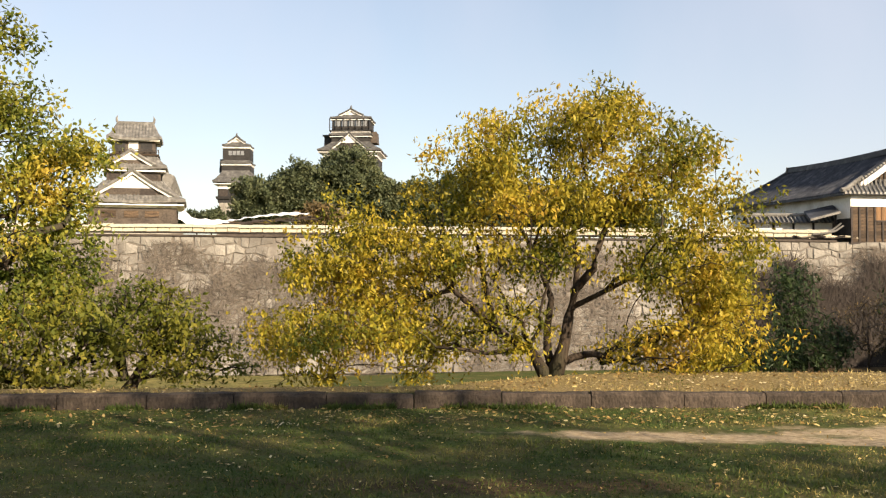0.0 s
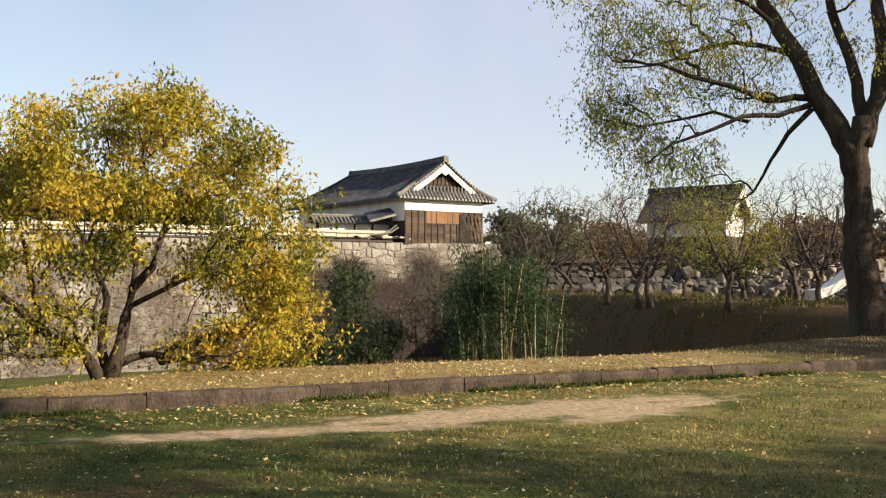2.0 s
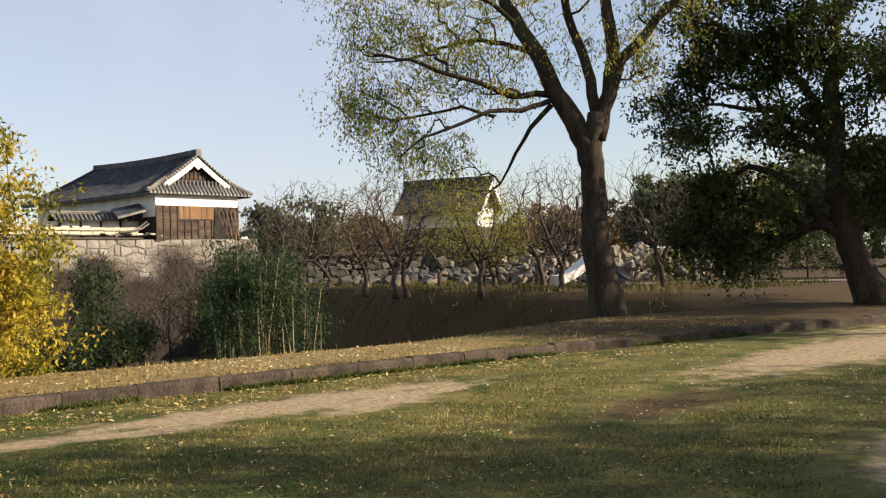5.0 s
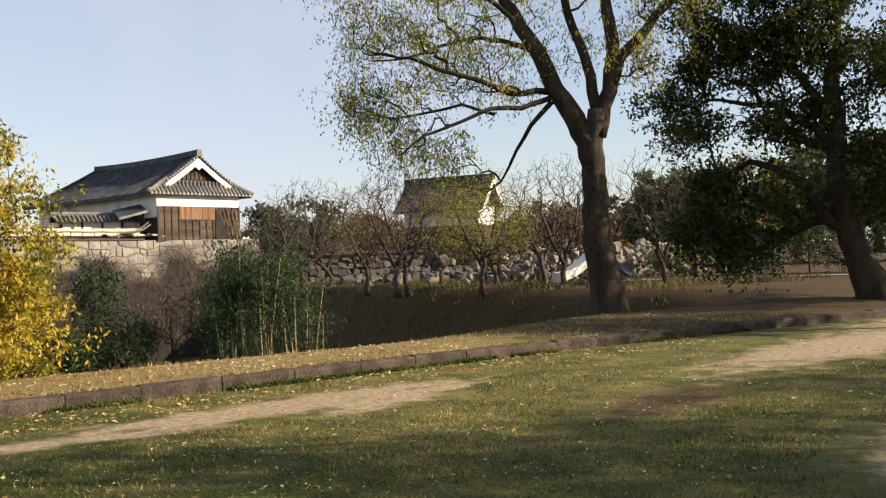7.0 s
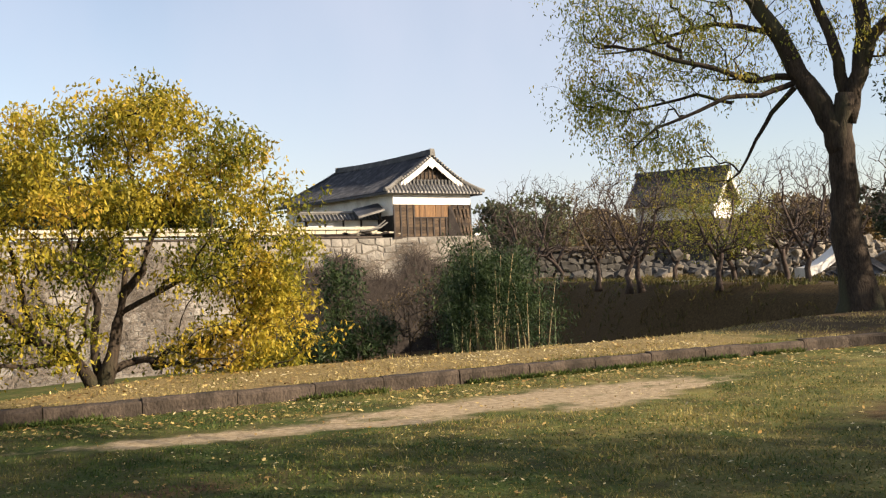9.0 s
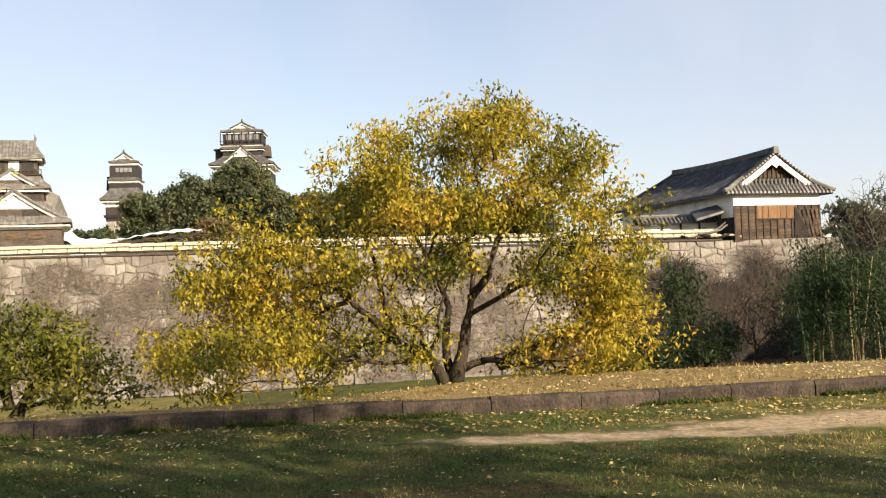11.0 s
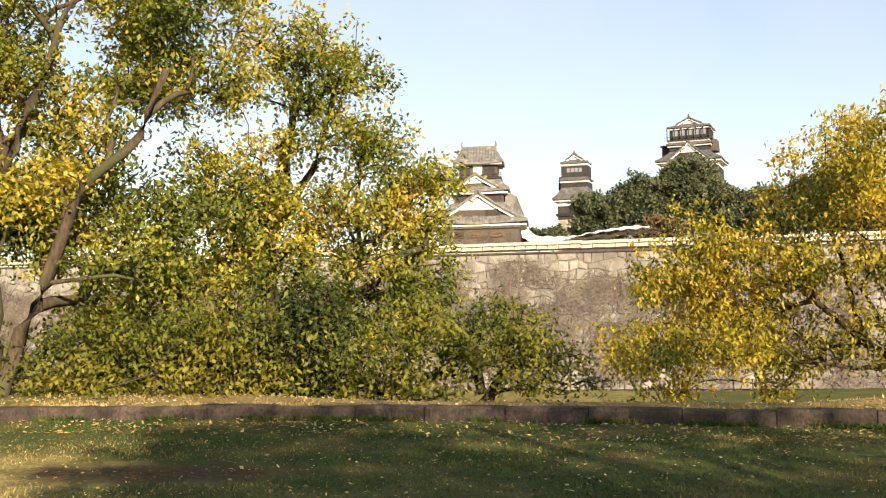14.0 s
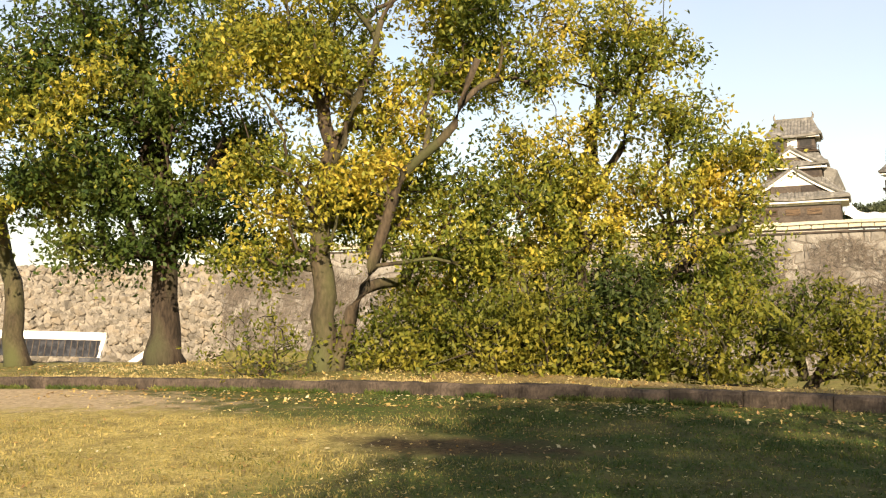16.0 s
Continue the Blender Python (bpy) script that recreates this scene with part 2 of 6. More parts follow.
def polar(az, d, el=0.0):
    """A place from its bearing (degrees, to the left of +y), plan distance and elevation from the eye."""
    return (-math.sin(radians(az)) * d, math.cos(radians(az)) * d, EYE + d * math.tan(radians(el)))


def tree(name, base, stems, lobes, bark, leaf, label, category="tree", tip=0.012, leaves=30, size=(0.09, 0.04), scatter=0.22, droop=0.5, group="", spread_cost=0.3, power=0.47, min_r=0.006, seed=1, wiggle=0.06, gaps=None, pads=None, rise=0.0, spread=1.0):
    """A tree: stems (paths from the foot with a radius), a crown grown to points scattered in lobes (centre, radii, tips), leaves round the tips.
    Lobes and stems are given from the foot. With pads (tips in one, its half width and half height) the tips gather in separate flat clusters."""
    g = np.random.default_rng(seed)
    nodes, parent, fixed = [], [], []
    for st in stems:
        path, r0, r1 = st
        path = [np.array(p, float) for p in path]
        start = -1
        if nodes:
            dd = [np.linalg.norm(q - path[0]) for q in nodes]
            start = int(np.argmin(dd))
        pts = []
        for a, b in zip(path[:-1], path[1:]):
            k = max(1, int(np.linalg.norm(b - a) / 0.3))
            pts += [a + (b - a) * i / k for i in range(k)]
        pts.append(path[-1])
        for i, p in enumerate(pts):
            nodes.append(p + (g.normal(size=3) * 0.25 * min(r0, 0.12) if 0 < i else 0))
            parent.append(start if i == 0 else len(nodes) - 2)
            fixed.append(r0 + (r1 - r0) * i / max(1, len(pts) - 1))
    tips = []
    for c, r, k in lobes:
        q = unit(g.normal(size=(k, 3))) * g.uniform(0.25, 1, (k, 1)) ** 0.5
        tips.append(np.array(c) + q * np.array(r))
    if pads:
        per, wide, high = pads
        for i, q in enumerate(tips):
            mid = np.repeat(q[:max(1, len(q) // per)], per, 0)
            size_ = np.repeat(g.uniform(0.65, 1.25, (max(1, len(q) // per), 1)), per, 0)
            tips[i] = mid + g.normal(size=mid.shape) * np.array((wide, wide, high)) * size_
    tips = np.concatenate(tips)
    if gaps:
        fq, thr = gaps
        tips = tips[np.array([noise.noise(Vector((p + np.array(base)) * fq)) > thr + 0.08 * g.normal() for p in tips])]
    root = nodes[0]
    order = np.argsort(np.linalg.norm(tips - root, axis=1))
    pos = np.zeros((len(nodes) + len(tips) * 4 + 8, 3))
    cost = np.zeros(len(pos))
    n = len(nodes)
    pos[:n] = nodes
    for i in range(n):
        cost[i] = 0 if parent[i] < 0 else cost[parent[i]] + np.linalg.norm(pos[i] - pos[parent[i]])
    tip_ids = []
    for k in order:
        p = tips[k]
        dist = np.linalg.norm(pos[:n] - p, axis=1)
        up = np.maximum(0, pos[:n, 2] - p[2]) * 0.4
        j = int(np.argmin(dist + spread_cost * cost[:n] + up))
        a = pos[j].copy()
        segs = 3 if dist[j] > 0.5 else 2
        last = j
        side = g.normal(size=3) * wiggle * dist[j]
        for s in range(1, segs + 1):
            f = s / segs
            pos[n] = a + (p - a) * f + side * math.sin(math.pi * f) + np.array((0, 0, 0.07 * dist[j] * math.sin(math.pi * f)))
            cost[n] = cost[last] + np.linalg.norm(pos[n] - pos[last])
            parent.append(last)
            fixed.append(0)
            last = n
            n += 1
        tip_ids.append(last)
    count = np.zeros(n)
    count[tip_ids] = 1
    for i in range(n - 1, -1, -1):
        if parent[i] >= 0:
            count[parent[i]] += count[i]
    rad = np.maximum(min_r, tip * np.maximum(count, 1) ** power)
    for i in range(n):
        if fixed[i]:
            rad[i] = fixed[i]
    for i in range(n):
        if not fixed[i] and parent[i] >= 0:
            rad[i] = min(rad[i], rad[parent[i]] * 0.92)
    trunk, limbs = Mesh(), Mesh()
    run = []
    for i in range(n + 1):
        if i < n and fixed[i] and run and parent[i] == run[-1]:
            run.append(i)
            continue
        if len(run) > 1:
            ps = [Vector(pos[k]) for k in run]
            rs = [rad[k] * (1 + 0.55 * max(0, 1 - (pos[k][2] - root[2]) / (3.2 * rad[run[0]] + 0.01)) ** 2) for k in run]
            trunk.tube(ps, rs, 12)
        run = [i] if i < n and fixed[i] else []
    for i in range(n):
        j = parent[i]
        if j < 0 or fixed[i]:
            continue
        a, b = Vector(pos[j]), Vector(pos[i])
        d = b - a
        if d.length < 1e-4:
            continue
        ra = min(rad[j], rad[i] * 1.25)
        limbs.tube([a, b + d * 0.04], [ra, rad[i]], 5 if rad[i] > 0.02 else 3, False)
    t = thing(name, Matrix.Translation(base), label, category, group)
    part("trunk", trunk, bark, t, smooth=True)
    if limbs.v:
        tagged(part("branchwork", limbs, bark, t, smooth=True), kind="stuff")
    if leaves:
        ends = pos[tip_ids]
        # short sprays round every tip, with the leaves strung along them
        k = max(1, leaves // 6)
        way = unit(g.normal(size=(len(ends) * k, 3)) + np.array((0, 0, 0.15 - 0.3 * droop + rise)))
        start = np.repeat(ends, k, 0) + g.normal(size=(len(ends) * k, 3)) * scatter * 0.45
        along = g.uniform(0, 1, (len(start) * 6, 1)) * scatter * 2.1
        at = np.repeat(start, 6, 0) + np.repeat(way, 6, 0) * along + g.normal(size=(len(along), 3)) * scatter * 0.22
        at[:, 2] -= droop * 0.25 * along[:, 0] ** 2 / scatter
        ob = new("crown", quads("crown", leaf_quads(at, *size, droop, spread), leaf))
        ob.parent = t
        ob["kind"] = "stuff"
    return t

# ---- ground ----


def kerb_y(x):
    return 11.5 + 0.012 * np.maximum(x, 0) - 0.0135 * np.minimum(x + 1, 0) ** 2 * (x > -30) - 11.35 * (x <= -30) - 0.9 * np.clip((x - 8) / 12, 0, 1) ** 2


def smooth01(a):
    a = np.clip(a, 0, 1)
    return a * a * (3 - 2 * a)


KERB_H = 0.16
WALL_Y = 55.5


def wall_top(x):
    return 3.33 + 0.0088 * np.maximum(22.8 - x, 0)


def wall_foot(x):
    return -3.45 - 0.0135 * np.maximum(22.8 - x, 0)


def ground_z(x, v):
    """Height of the ground at x, v metres beyond the kerb."""
    y = kerb_y(x) + v
    lawn = 0.02 * np.sin(x * 0.9 + 1) * np.sin(y * 0.7) * (v < -0.5)
    bank_edge = 0.65 + 0.12 * np.sin(x * 0.4) + 1.3 * smooth01((x + 0.5) / 3) + 0.7 * smooth01((-x - 4.5) / 4) + 2.2 * smooth01((x - 9) / 8) + 1.6 * smooth01((-x - 9) / 5)
    crest = KERB_H + 0.03 * smooth01(v / 1.5)
    floor = wall_foot(x) + 0.10 * np.sin(x * 0.3) * np.sin(y * 0.25)
    z = np.where(v < 0, lawn, crest + (floor - crest) * (0.5 * np.clip((v - bank_edge) / 9.0, 0, 1) + 0.5 * smooth01((v - bank_edge) / 9.0)))
    # the causeway that closes the moat on the right
    cause = 0.42 + 0.02 * np.sin(x)
    k = smooth01((x - 21.3 - 3.6 * smooth01((y - 30) / 14)) / 3.0) * smooth01((v - 1.5) / 4)
    z = z + (np.maximum(z, cause) - z) * k
    # the castle's own ground behind the wall
    inside = smooth01((y - 58) / 4) * smooth01((32 - x) / 6)
    z = z + (2.6 - z) * inside * (x < 32)
    far = smooth01((y - 75) / 40)
    return z + (3.0 - z) * far * (y > 75)


xs = np.concatenate([-np.geomspace(3200, 34, 26), np.arange(-32, -16, 0.5), np.arange(-16, 22, 0.16), np.arange(22, 60, 0.8), np.geomspace(62, 3200, 24)])
vs = np.concatenate([-np.geomspace(3200, 16, 22), np.arange(-15, -9, 0.5), np.arange(-9, -0.05, 0.13), [-0.03, 0.03], np.arange(0.12, 5, 0.16), np.arange(5, 16, 0.4), np.arange(16, 50, 1.2), np.geomspace(52, 3200, 26)])
gx, gv = np.meshgrid(xs, vs)
gy = kerb_y(gx) + gv
gz = ground_z(gx, gv)
nx, nv = len(xs), len(vs)
ii = (np.arange(nv - 1)[:, None] * nx + np.arange(nx - 1)[None]).reshape(-1)
me = bpy.data.meshes.new("ground")
me.from_pydata(np.stack([gx, gy, gz], -1).reshape(-1, 3).tolist(), [], np.stack([ii, ii + 1, ii + nx + 1, ii + nx], 1).tolist())
me.polygons.foreach_set("use_smooth", [True] * len(me.polygons))


def band(x, y, cx, cy, w, h, turn=0.0):
    c, s = math.cos(radians(turn)), math.sin(radians(turn))
    u, v = (x - cx) * c + (y - cy) * s, -(x - cx) * s + (y - cy) * c
    return 1 - np.sqrt((u / w) ** 2 + (v / h) ** 2)


# worn sand, leaf litter and shade-worn earth, as soft masks that the material breaks up
sand = np.maximum.reduce([band(gx, gy, 5.4, 9.75, 3.1, 0.68, 3), band(gx, gy, 2.2, 9.45, 1.9, 0.34, -6), band(gx, gy, 7.2, 9.45, 1.2, 0.22, 4), band(gx, gy, 6.3, 9.2, 1.3, 0.55, 12), band(gx, gy, 3.6, 9.25, 1.0, 0.3, -14), band(gx, gy, 14.5, 8.3, 5.2, 1.15, 8), band(gx, gy, 7.6, 3.2, 1.9, 1.2, 20),
                          band(gx, gy, -14.8, 7.9, 5.6, 1.5, 9), band(gx, gy, 20, 8, 6, 3, 0)])
litter = smooth01(gv / 0.1) * smooth01((4.2 + 3 * smooth01((gx - 9) / 8) - gv) / 1.5) * (gx > -9) * (1 - 0.75 * smooth01((gx - 9) / 4))
bare = np.maximum.reduce([band(gx, gy, -5.6, 7.6, 1.6, 0.55, 10), band(gx, gy, 8.3, 6.8, 1.4, 0.6, 10), band(gx, gy, 0.5, 7.4, 2.2, 0.35, 0)])
# bare bank earth, also laid as a dark tone where the bank is shaded
bank_earth_shade = np.maximum(smooth01((gx - 17 - 4 * smooth01((gy - 30) / 14)) / 4) * smooth01((gv - 2.6) / 1.5), smooth01((gx - 10) / 4) * smooth01(gv / 0.2) * 0.8)
# alpha: dry grass, at left set where the lawn lies in sun
col = me.color_attributes.new("cover", "FLOAT_COLOR", "POINT")
col.data.foreach_set("color", np.stack([np.clip(sand, -1, 1) * 0.5 + 0.5, litter, np.clip(np.maximum(bare, bank_earth_shade), -1, 1) * 0.5 + 0.5, np.maximum(smooth01((-gx - 3.5) / 4) * smooth01((9.3 - gy) / 2), 0.5 * smooth01((gx - 1) / 4)) * (gv < 0) + 0.6 * (gv >= 0) * (gx < -6)], -1).reshape(-1).astype(np.float32))

m = bpy.data.materials.new("lawn_and_earth")
m.use_nodes = True
n, l = links(m)
bs = n["Principled BSDF"]
bs.inputs["Roughness"].default_value, bs.inputs["Specular IOR Level"].default_value = 0.95, 0.15
co = n.new("ShaderNodeTexCoord")


def noise_node(scale, detail=8, rough=0.6):
    t = n.new("ShaderNodeTexNoise")
    t.inputs["Scale"].default_value, t.inputs["Detail"].default_value, t.inputs["Roughness"].default_value = scale, detail, rough
    l.new(co.outputs["Object"], t.inputs[0])
    return t.outputs[0]


def ramp_node(fac, *stops):
    r = n.new("ShaderNodeValToRGB")
    while len(r.color_ramp.elements) < len(stops):
        r.color_ramp.elements.new(0.5)
    for e, (p, c) in zip(r.color_ramp.elements, stops):
        e.position, e.color = p, (*c, 1)
    l.new(fac, r.inputs[0])
    return r.outputs[0]


def mix_node(fac, a, b):
    x = n.new("ShaderNodeMix")
    x.data_type = "RGBA"
    l.new(fac, x.inputs[0])
    l.new(a, x.inputs[6])
    l.new(b, x.inputs[7])
    return x.outputs[2]


def math_node(op, a, b, clamp=False):
    x = n.new("ShaderNodeMath")
    x.operation, x.use_clamp = op, clamp
    for s, v in ((0, a), (1, b)):
        if isinstance(v, (int, float)):
            x.inputs[s].default_value = v
        else:
            l.new(v, x.inputs[s])
    return x.outputs[0]


def mask_node(channel, noise_out, edge, soft):
    """The mask where the soft field plus noise passes an edge."""
    s = math_node("ADD", channel, math_node("MULTIPLY", math_node("SUBTRACT", noise_out, 0.5), 0.8))
    return math_node("MULTIPLY", math_node("SUBTRACT", s, edge), 1 / soft, True)


at = n.new("ShaderNodeAttribute")
at.attribute_name = "cover"
sep = n.new("ShaderNodeSeparateColor")
l.new(at.outputs["Color"], sep.inputs[0])
grass = mix_node(math_node("MULTIPLY", math_node("SUBTRACT", noise_node(0.9, 5), 0.47), 4.5, True),
                 ramp_node(noise_node(28), (0.33, (0.024, 0.040, 0.010)), (0.52, (0.052, 0.078, 0.017)), (0.72, (0.098, 0.116, 0.028))),
                 ramp_node(noise_node(24), (0.33, (0.07, 0.072, 0.022)), (0.52, (0.135, 0.12, 0.042)), (0.72, (0.22, 0.185, 0.075))))
# dry grass, its tones raised to carry the sunlight on the left lawn
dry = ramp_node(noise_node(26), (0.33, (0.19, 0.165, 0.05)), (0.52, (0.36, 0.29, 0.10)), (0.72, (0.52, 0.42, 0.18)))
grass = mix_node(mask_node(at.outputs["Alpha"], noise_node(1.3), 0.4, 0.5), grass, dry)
# brown earth, its tones lowered towards the shade on the bank
earth = ramp_node(noise_node(16), (0.3, (0.034, 0.023, 0.011)), (0.5, (0.068, 0.046, 0.021)), (0.72, (0.12, 0.082, 0.038)))
straw = ramp_node(noise_node(30), (0.32, (0.10, 0.075, 0.035)), (0.5, (0.21, 0.155, 0.065)), (0.7, (0.36, 0.27, 0.12)))
dirt = ramp_node(noise_node(12), (0.3, (0.20, 0.15, 0.09)), (0.5, (0.33, 0.255, 0.16)), (0.7, (0.46, 0.37, 0.25)))
c = mix_node(mask_node(sep.outputs["Blue"], noise_node(3.0), 0.42, 0.35), grass, earth)
c = mix_node(mask_node(sep.outputs["Green"], noise_node(2.2), 0.45, 0.3), c, straw)
c = mix_node(mask_node(sep.outputs["Red"], noise_node(2.6), 0.53, 0.20), c, dirt)
l.new(c, bs.inputs["Base Color"])
bp = n.new("ShaderNodeBump")
bp.inputs["Strength"].default_value, bp.inputs["Distance"].default_value = 0.55, 0.03
l.new(noise_node(35, 8, 0.7), bp.inputs["Height"])
l.new(bp.outputs[0], bs.inputs["Normal"])
me.materials.append(m)
tagged(new("ground", me), "worn autumn lawn, sandy path and grassy dry moat", "ground", kind="structure")

# ---- castle wall ----
BATTER = 2.1


def wall_face(x, f):
    """A point of the battered wall: f from 0 at its foot to 1 at its top."""
    zf, zt = wall_foot(x), wall_top(x)
    return np.array((x, WALL_Y - BATTER * (1 - f) ** 1.35, zf + (zt - zf) * f))


X0, X1 = -67.5, 29.3
wall = thing("castle_wall", Matrix(), "battered stone castle wall with brown creeper", "wall", kind="structure")
core = Mesh()
cols = np.linspace(X0, X1, 60)
for a, b in zip(cols[:-1], cols[1:]):
    fs = np.linspace(-0.06, 1, 9)
    for f, g in zip(fs[:-1], fs[1:]):
        p = [wall_face(x, max(k, 0)) - np.array((0, 0, 0.5 * (k < 0))) for x, k in ((a, f), (b, f), (b, g), (a, g))]
        core.add(p, [(0, 1, 2, 3)])
    ta, tb = wall_top(a) - 0.03, wall_top(b) - 0.03
    core.add([(a, WALL_Y - 0.02, ta), (b, WALL_Y - 0.02, tb), (b, WALL_Y + 3, tb), (a, WALL_Y + 3, ta)], [(0, 1, 2, 3)])
core.add([wall_face(X1, f) for f in np.linspace(0, 1, 9)] + [(X1 - 0.5, WALL_Y + 26, -3.6), (X1 - 2.5, WALL_Y + 26, 3.33)], [(0, 9, 10, 8, 7, 6, 5, 4, 3, 2, 1)])
part("wall_core", core, M_JOINT, wall)

# ---- tiled coping along the wall ----
coping = thing("wall_coping", Matrix(), "cream plastered tile coping on dark planks along the stone wall", "coping", kind="structure")
for z0, z1, d in ((0.0, 0.10, 0.12), (0.19, 0.25, 0.05)):
    mb = Mesh()
    for a in np.arange(-66, 22, 4.0):
        ta, tb = float(wall_top(a)), float(wall_top(a + 3.98))
        mb.add([(a, WALL_Y - d, ta + z0), (a + 3.98, WALL_Y - d, tb + z0), (a + 3.98, WALL_Y + 0.8, tb + z0), (a, WALL_Y + 0.8, ta + z0), (a, WALL_Y - d, ta + z1), (a + 3.98, WALL_Y - d, tb + z1), (a + 3.98, WALL_Y + 0.8, tb + z1), (a, WALL_Y + 0.8, ta + z1)],
               [(3, 2, 1, 0), (4, 5, 6, 7), (0, 1, 5, 4), (1, 2, 6, 5), (2, 3, 7, 6), (3, 0, 4, 7)])
    part("plank", mb, M_WOOD_DARK if z0 else M_GREY_BOARD, coping)
blk = Mesh().box(0.01, 0.63, 0.02, 0.9, 0.27, 0.52, 0.012)
blk.add([(0.0, -0.06, 0.50), (0.64, -0.06, 0.50), (0.64, 0.45, 0.66), (0.0, 0.45, 0.66), (0.0, -0.06, 0.555), (0.64, -0.06, 0.555), (0.64, 0.45, 0.70), (0.0, 0.45, 0.70)], [(3, 2, 1, 0), (4, 5, 6, 7), (0, 1, 5, 4), (1, 2, 6, 5), (2, 3, 7, 6), (3, 0, 4, 7)])
for k in range(3):
    blk.box(0.08 + 0.2 * k, 0.2 + 0.2 * k, -0.075, 0.0, 0.505, 0.575, 0.01)
blk = blk.data("coping_block", M_PLASTER_OLD)
for i, a in enumerate(np.arange(-66, 21.6, 0.65)):
    o = part("coping_block", blk, None, coping)
    o.matrix_world = pose(a, WALL_Y + rng.normal() * 0.012, float(wall_top(a)) + rng.normal() * 0.008, rng.normal() * 0.4, rng.normal() * 0.5, rng.normal() * 0.4)

# ---- corner turret on the wall ----
TU = Matrix.Translation((22.8, 55.5, 3.33)) @ pose(0, 0, 0, 0, 0, 11)
turret = thing("corner_turret", TU, "single-storey castle turret with grey tiled roof, white plaster and weathered boards", "castle turret")
W, DP = 5.9, 13.9
body = part("body", Mesh().box(0.06, W - 0.06, 0.06, DP, 0.0, 3.0), M_WOOD_DARK, turret)
part("plaster_band", Mesh().box(0, W, 0, 0.05, 2.0, 2.72), M_PLASTER, turret, "white plaster band under the eaves")
part("plaster_band", Mesh().box(0.0, 0.055, 0.055, DP, 1.35, 2.72), M_PLASTER, turret, "white plaster side wall")
part("plaster_band", Mesh().box(W - 0.055, W, 0.055, DP, 2.0, 2.72), M_PLASTER, turret)
part("side_boarding", Mesh().box(-0.01, 0.055, 0.055, DP, 0.0, 1.345), M_BLACK_BOARD, turret, "black side boarding")
board = Mesh().box(0, 1.42, -0.035, 0.05, 0, 0.185, 0.006).data("siding_board", M_WOOD)
for i in range(4):
    for j in range(10):
        if i in (1, 2) and 6 <= j:
            continue
        o = part("siding_board", board, None, turret)
        o.location = (0.03 + 1.46 * i, rng.normal() * 0.006, 0.03 + 0.195 * j)
for i in range(7):
    part("fresh_board", Mesh().box(1.5 + 0.41 * i, 1.885 + 0.41 * i, -0.03 - 0.012 * (i % 3), 0.05, 1.22 - 0.03 * (i % 2), 1.98), M_WOOD_NEW, turret, "fresh orange board")
for i in range(13):
    u = 0.02 + i * 0.485
    o = part("batten", Mesh().box(u - 0.05, u + 0.05, -0.085, -0.03, 0.0, 2.0 if not 3 < i < 9 else 1.22), M_WOOD_DARK, turret)
part("sill_beam", Mesh().box(-0.12, W + 0.12, -0.16, 0.1, -0.10, 0.0), M_WOOD_DARK, turret)
part("mid_rail", Mesh().box(1.46, 4.4, -0.085, -0.03, 1.16, 1.23), M_WOOD_DARK, turret)
part("leaning_panel", Mesh().add([(4.0, -0.1, 0), (4.75, -0.6, -0.02), (4.12, -0.1, 1.95), (4.2, -0.12, 1.95)], [(0, 1, 3, 2), (2, 3, 1, 0)]), M_WOOD_DARK, turret, "dark torn panel")
lp = Mesh()
for i in range(5):
    lp.beam((4.6 + 0.27 * i, -0.45 + 0.02 * i, 0.0), (4.35 + 0.3 * i, -0.12, 1.75), 0.16, 0.03, (0, 1, 0.2))
part("loose_boarding", lp, M_WOOD, turret, "sprung weathered boarding")
part("fallen_sheet", Mesh().add([(5.75, -0.4, -0.35), (6.3, -0.4, -0.25), (6.4, -0.3, 0.2), (5.95, -0.3, 0.16), (5.85, -0.1, -0.2), (6.3, -0.1, 0.1)], [(0, 1, 2, 3), (0, 4, 5, 1), (3, 2, 5, 4)]), M_SHEET, turret, "scrap of white sheet")
ZE, ZR = 2.72, 5.05
HU = W / 2 + 0.7


def rz(s):
    return ZE + (ZR - ZE) * (0.80 * s + 0.20 * s * s)


def v_front(s):
    return -0.42 + 0.62 * min(s / 0.40, 1.0) if s < 0.4 else 0.0


def v_back(s):
    return DP + 0.75 - 3.2 * s


S = [0, 0.13, 0.27, 0.3999, 0.4, 0.55, 0.7, 0.85, 1.0]
for sg in (-1, 1):
    mb, ribs = Mesh(), Mesh()
    for a, b in zip(S[:-1], S[1:]):
        p = [(W / 2 + sg * HU * (1 - s), v, rz(s) - dz) for dz in (0, 0.13) for s, v in ((a, v_front(a)), (a, v_back(a)), (b, v_back(b)), (b, v_front(b)))]
        mb.add(p, [(0, 1, 2, 3), (7, 6, 5, 4), (0, 4, 5, 1), (3, 7, 4, 0), (1, 5, 6, 2)])
    slope_ob = part("roof_slope", mb.weld(), M_TILE, turret)
    for v in np.arange(-0.5, DP + 0.7, 0.27):
        top = 1.0 if 0.05 < v < v_back(1.0) else (min(0.4, (v + 0.42) / 0.62 * 0.4) if v < 0.3 else (DP + 0.75 - v) / 3.2)
        if top > 0.05:
            ss = np.linspace(0, top, 5)
            ribs.tube([(W / 2 + sg * HU * (1 - s), v, rz(s) + 0.01) for s in ss], [0.065] * 5, 5)
    tagged(part("roof_tiling", ribs, M_TILE, slope_ob), kind="stuff")
skirt, ribs = Mesh(), Mesh()
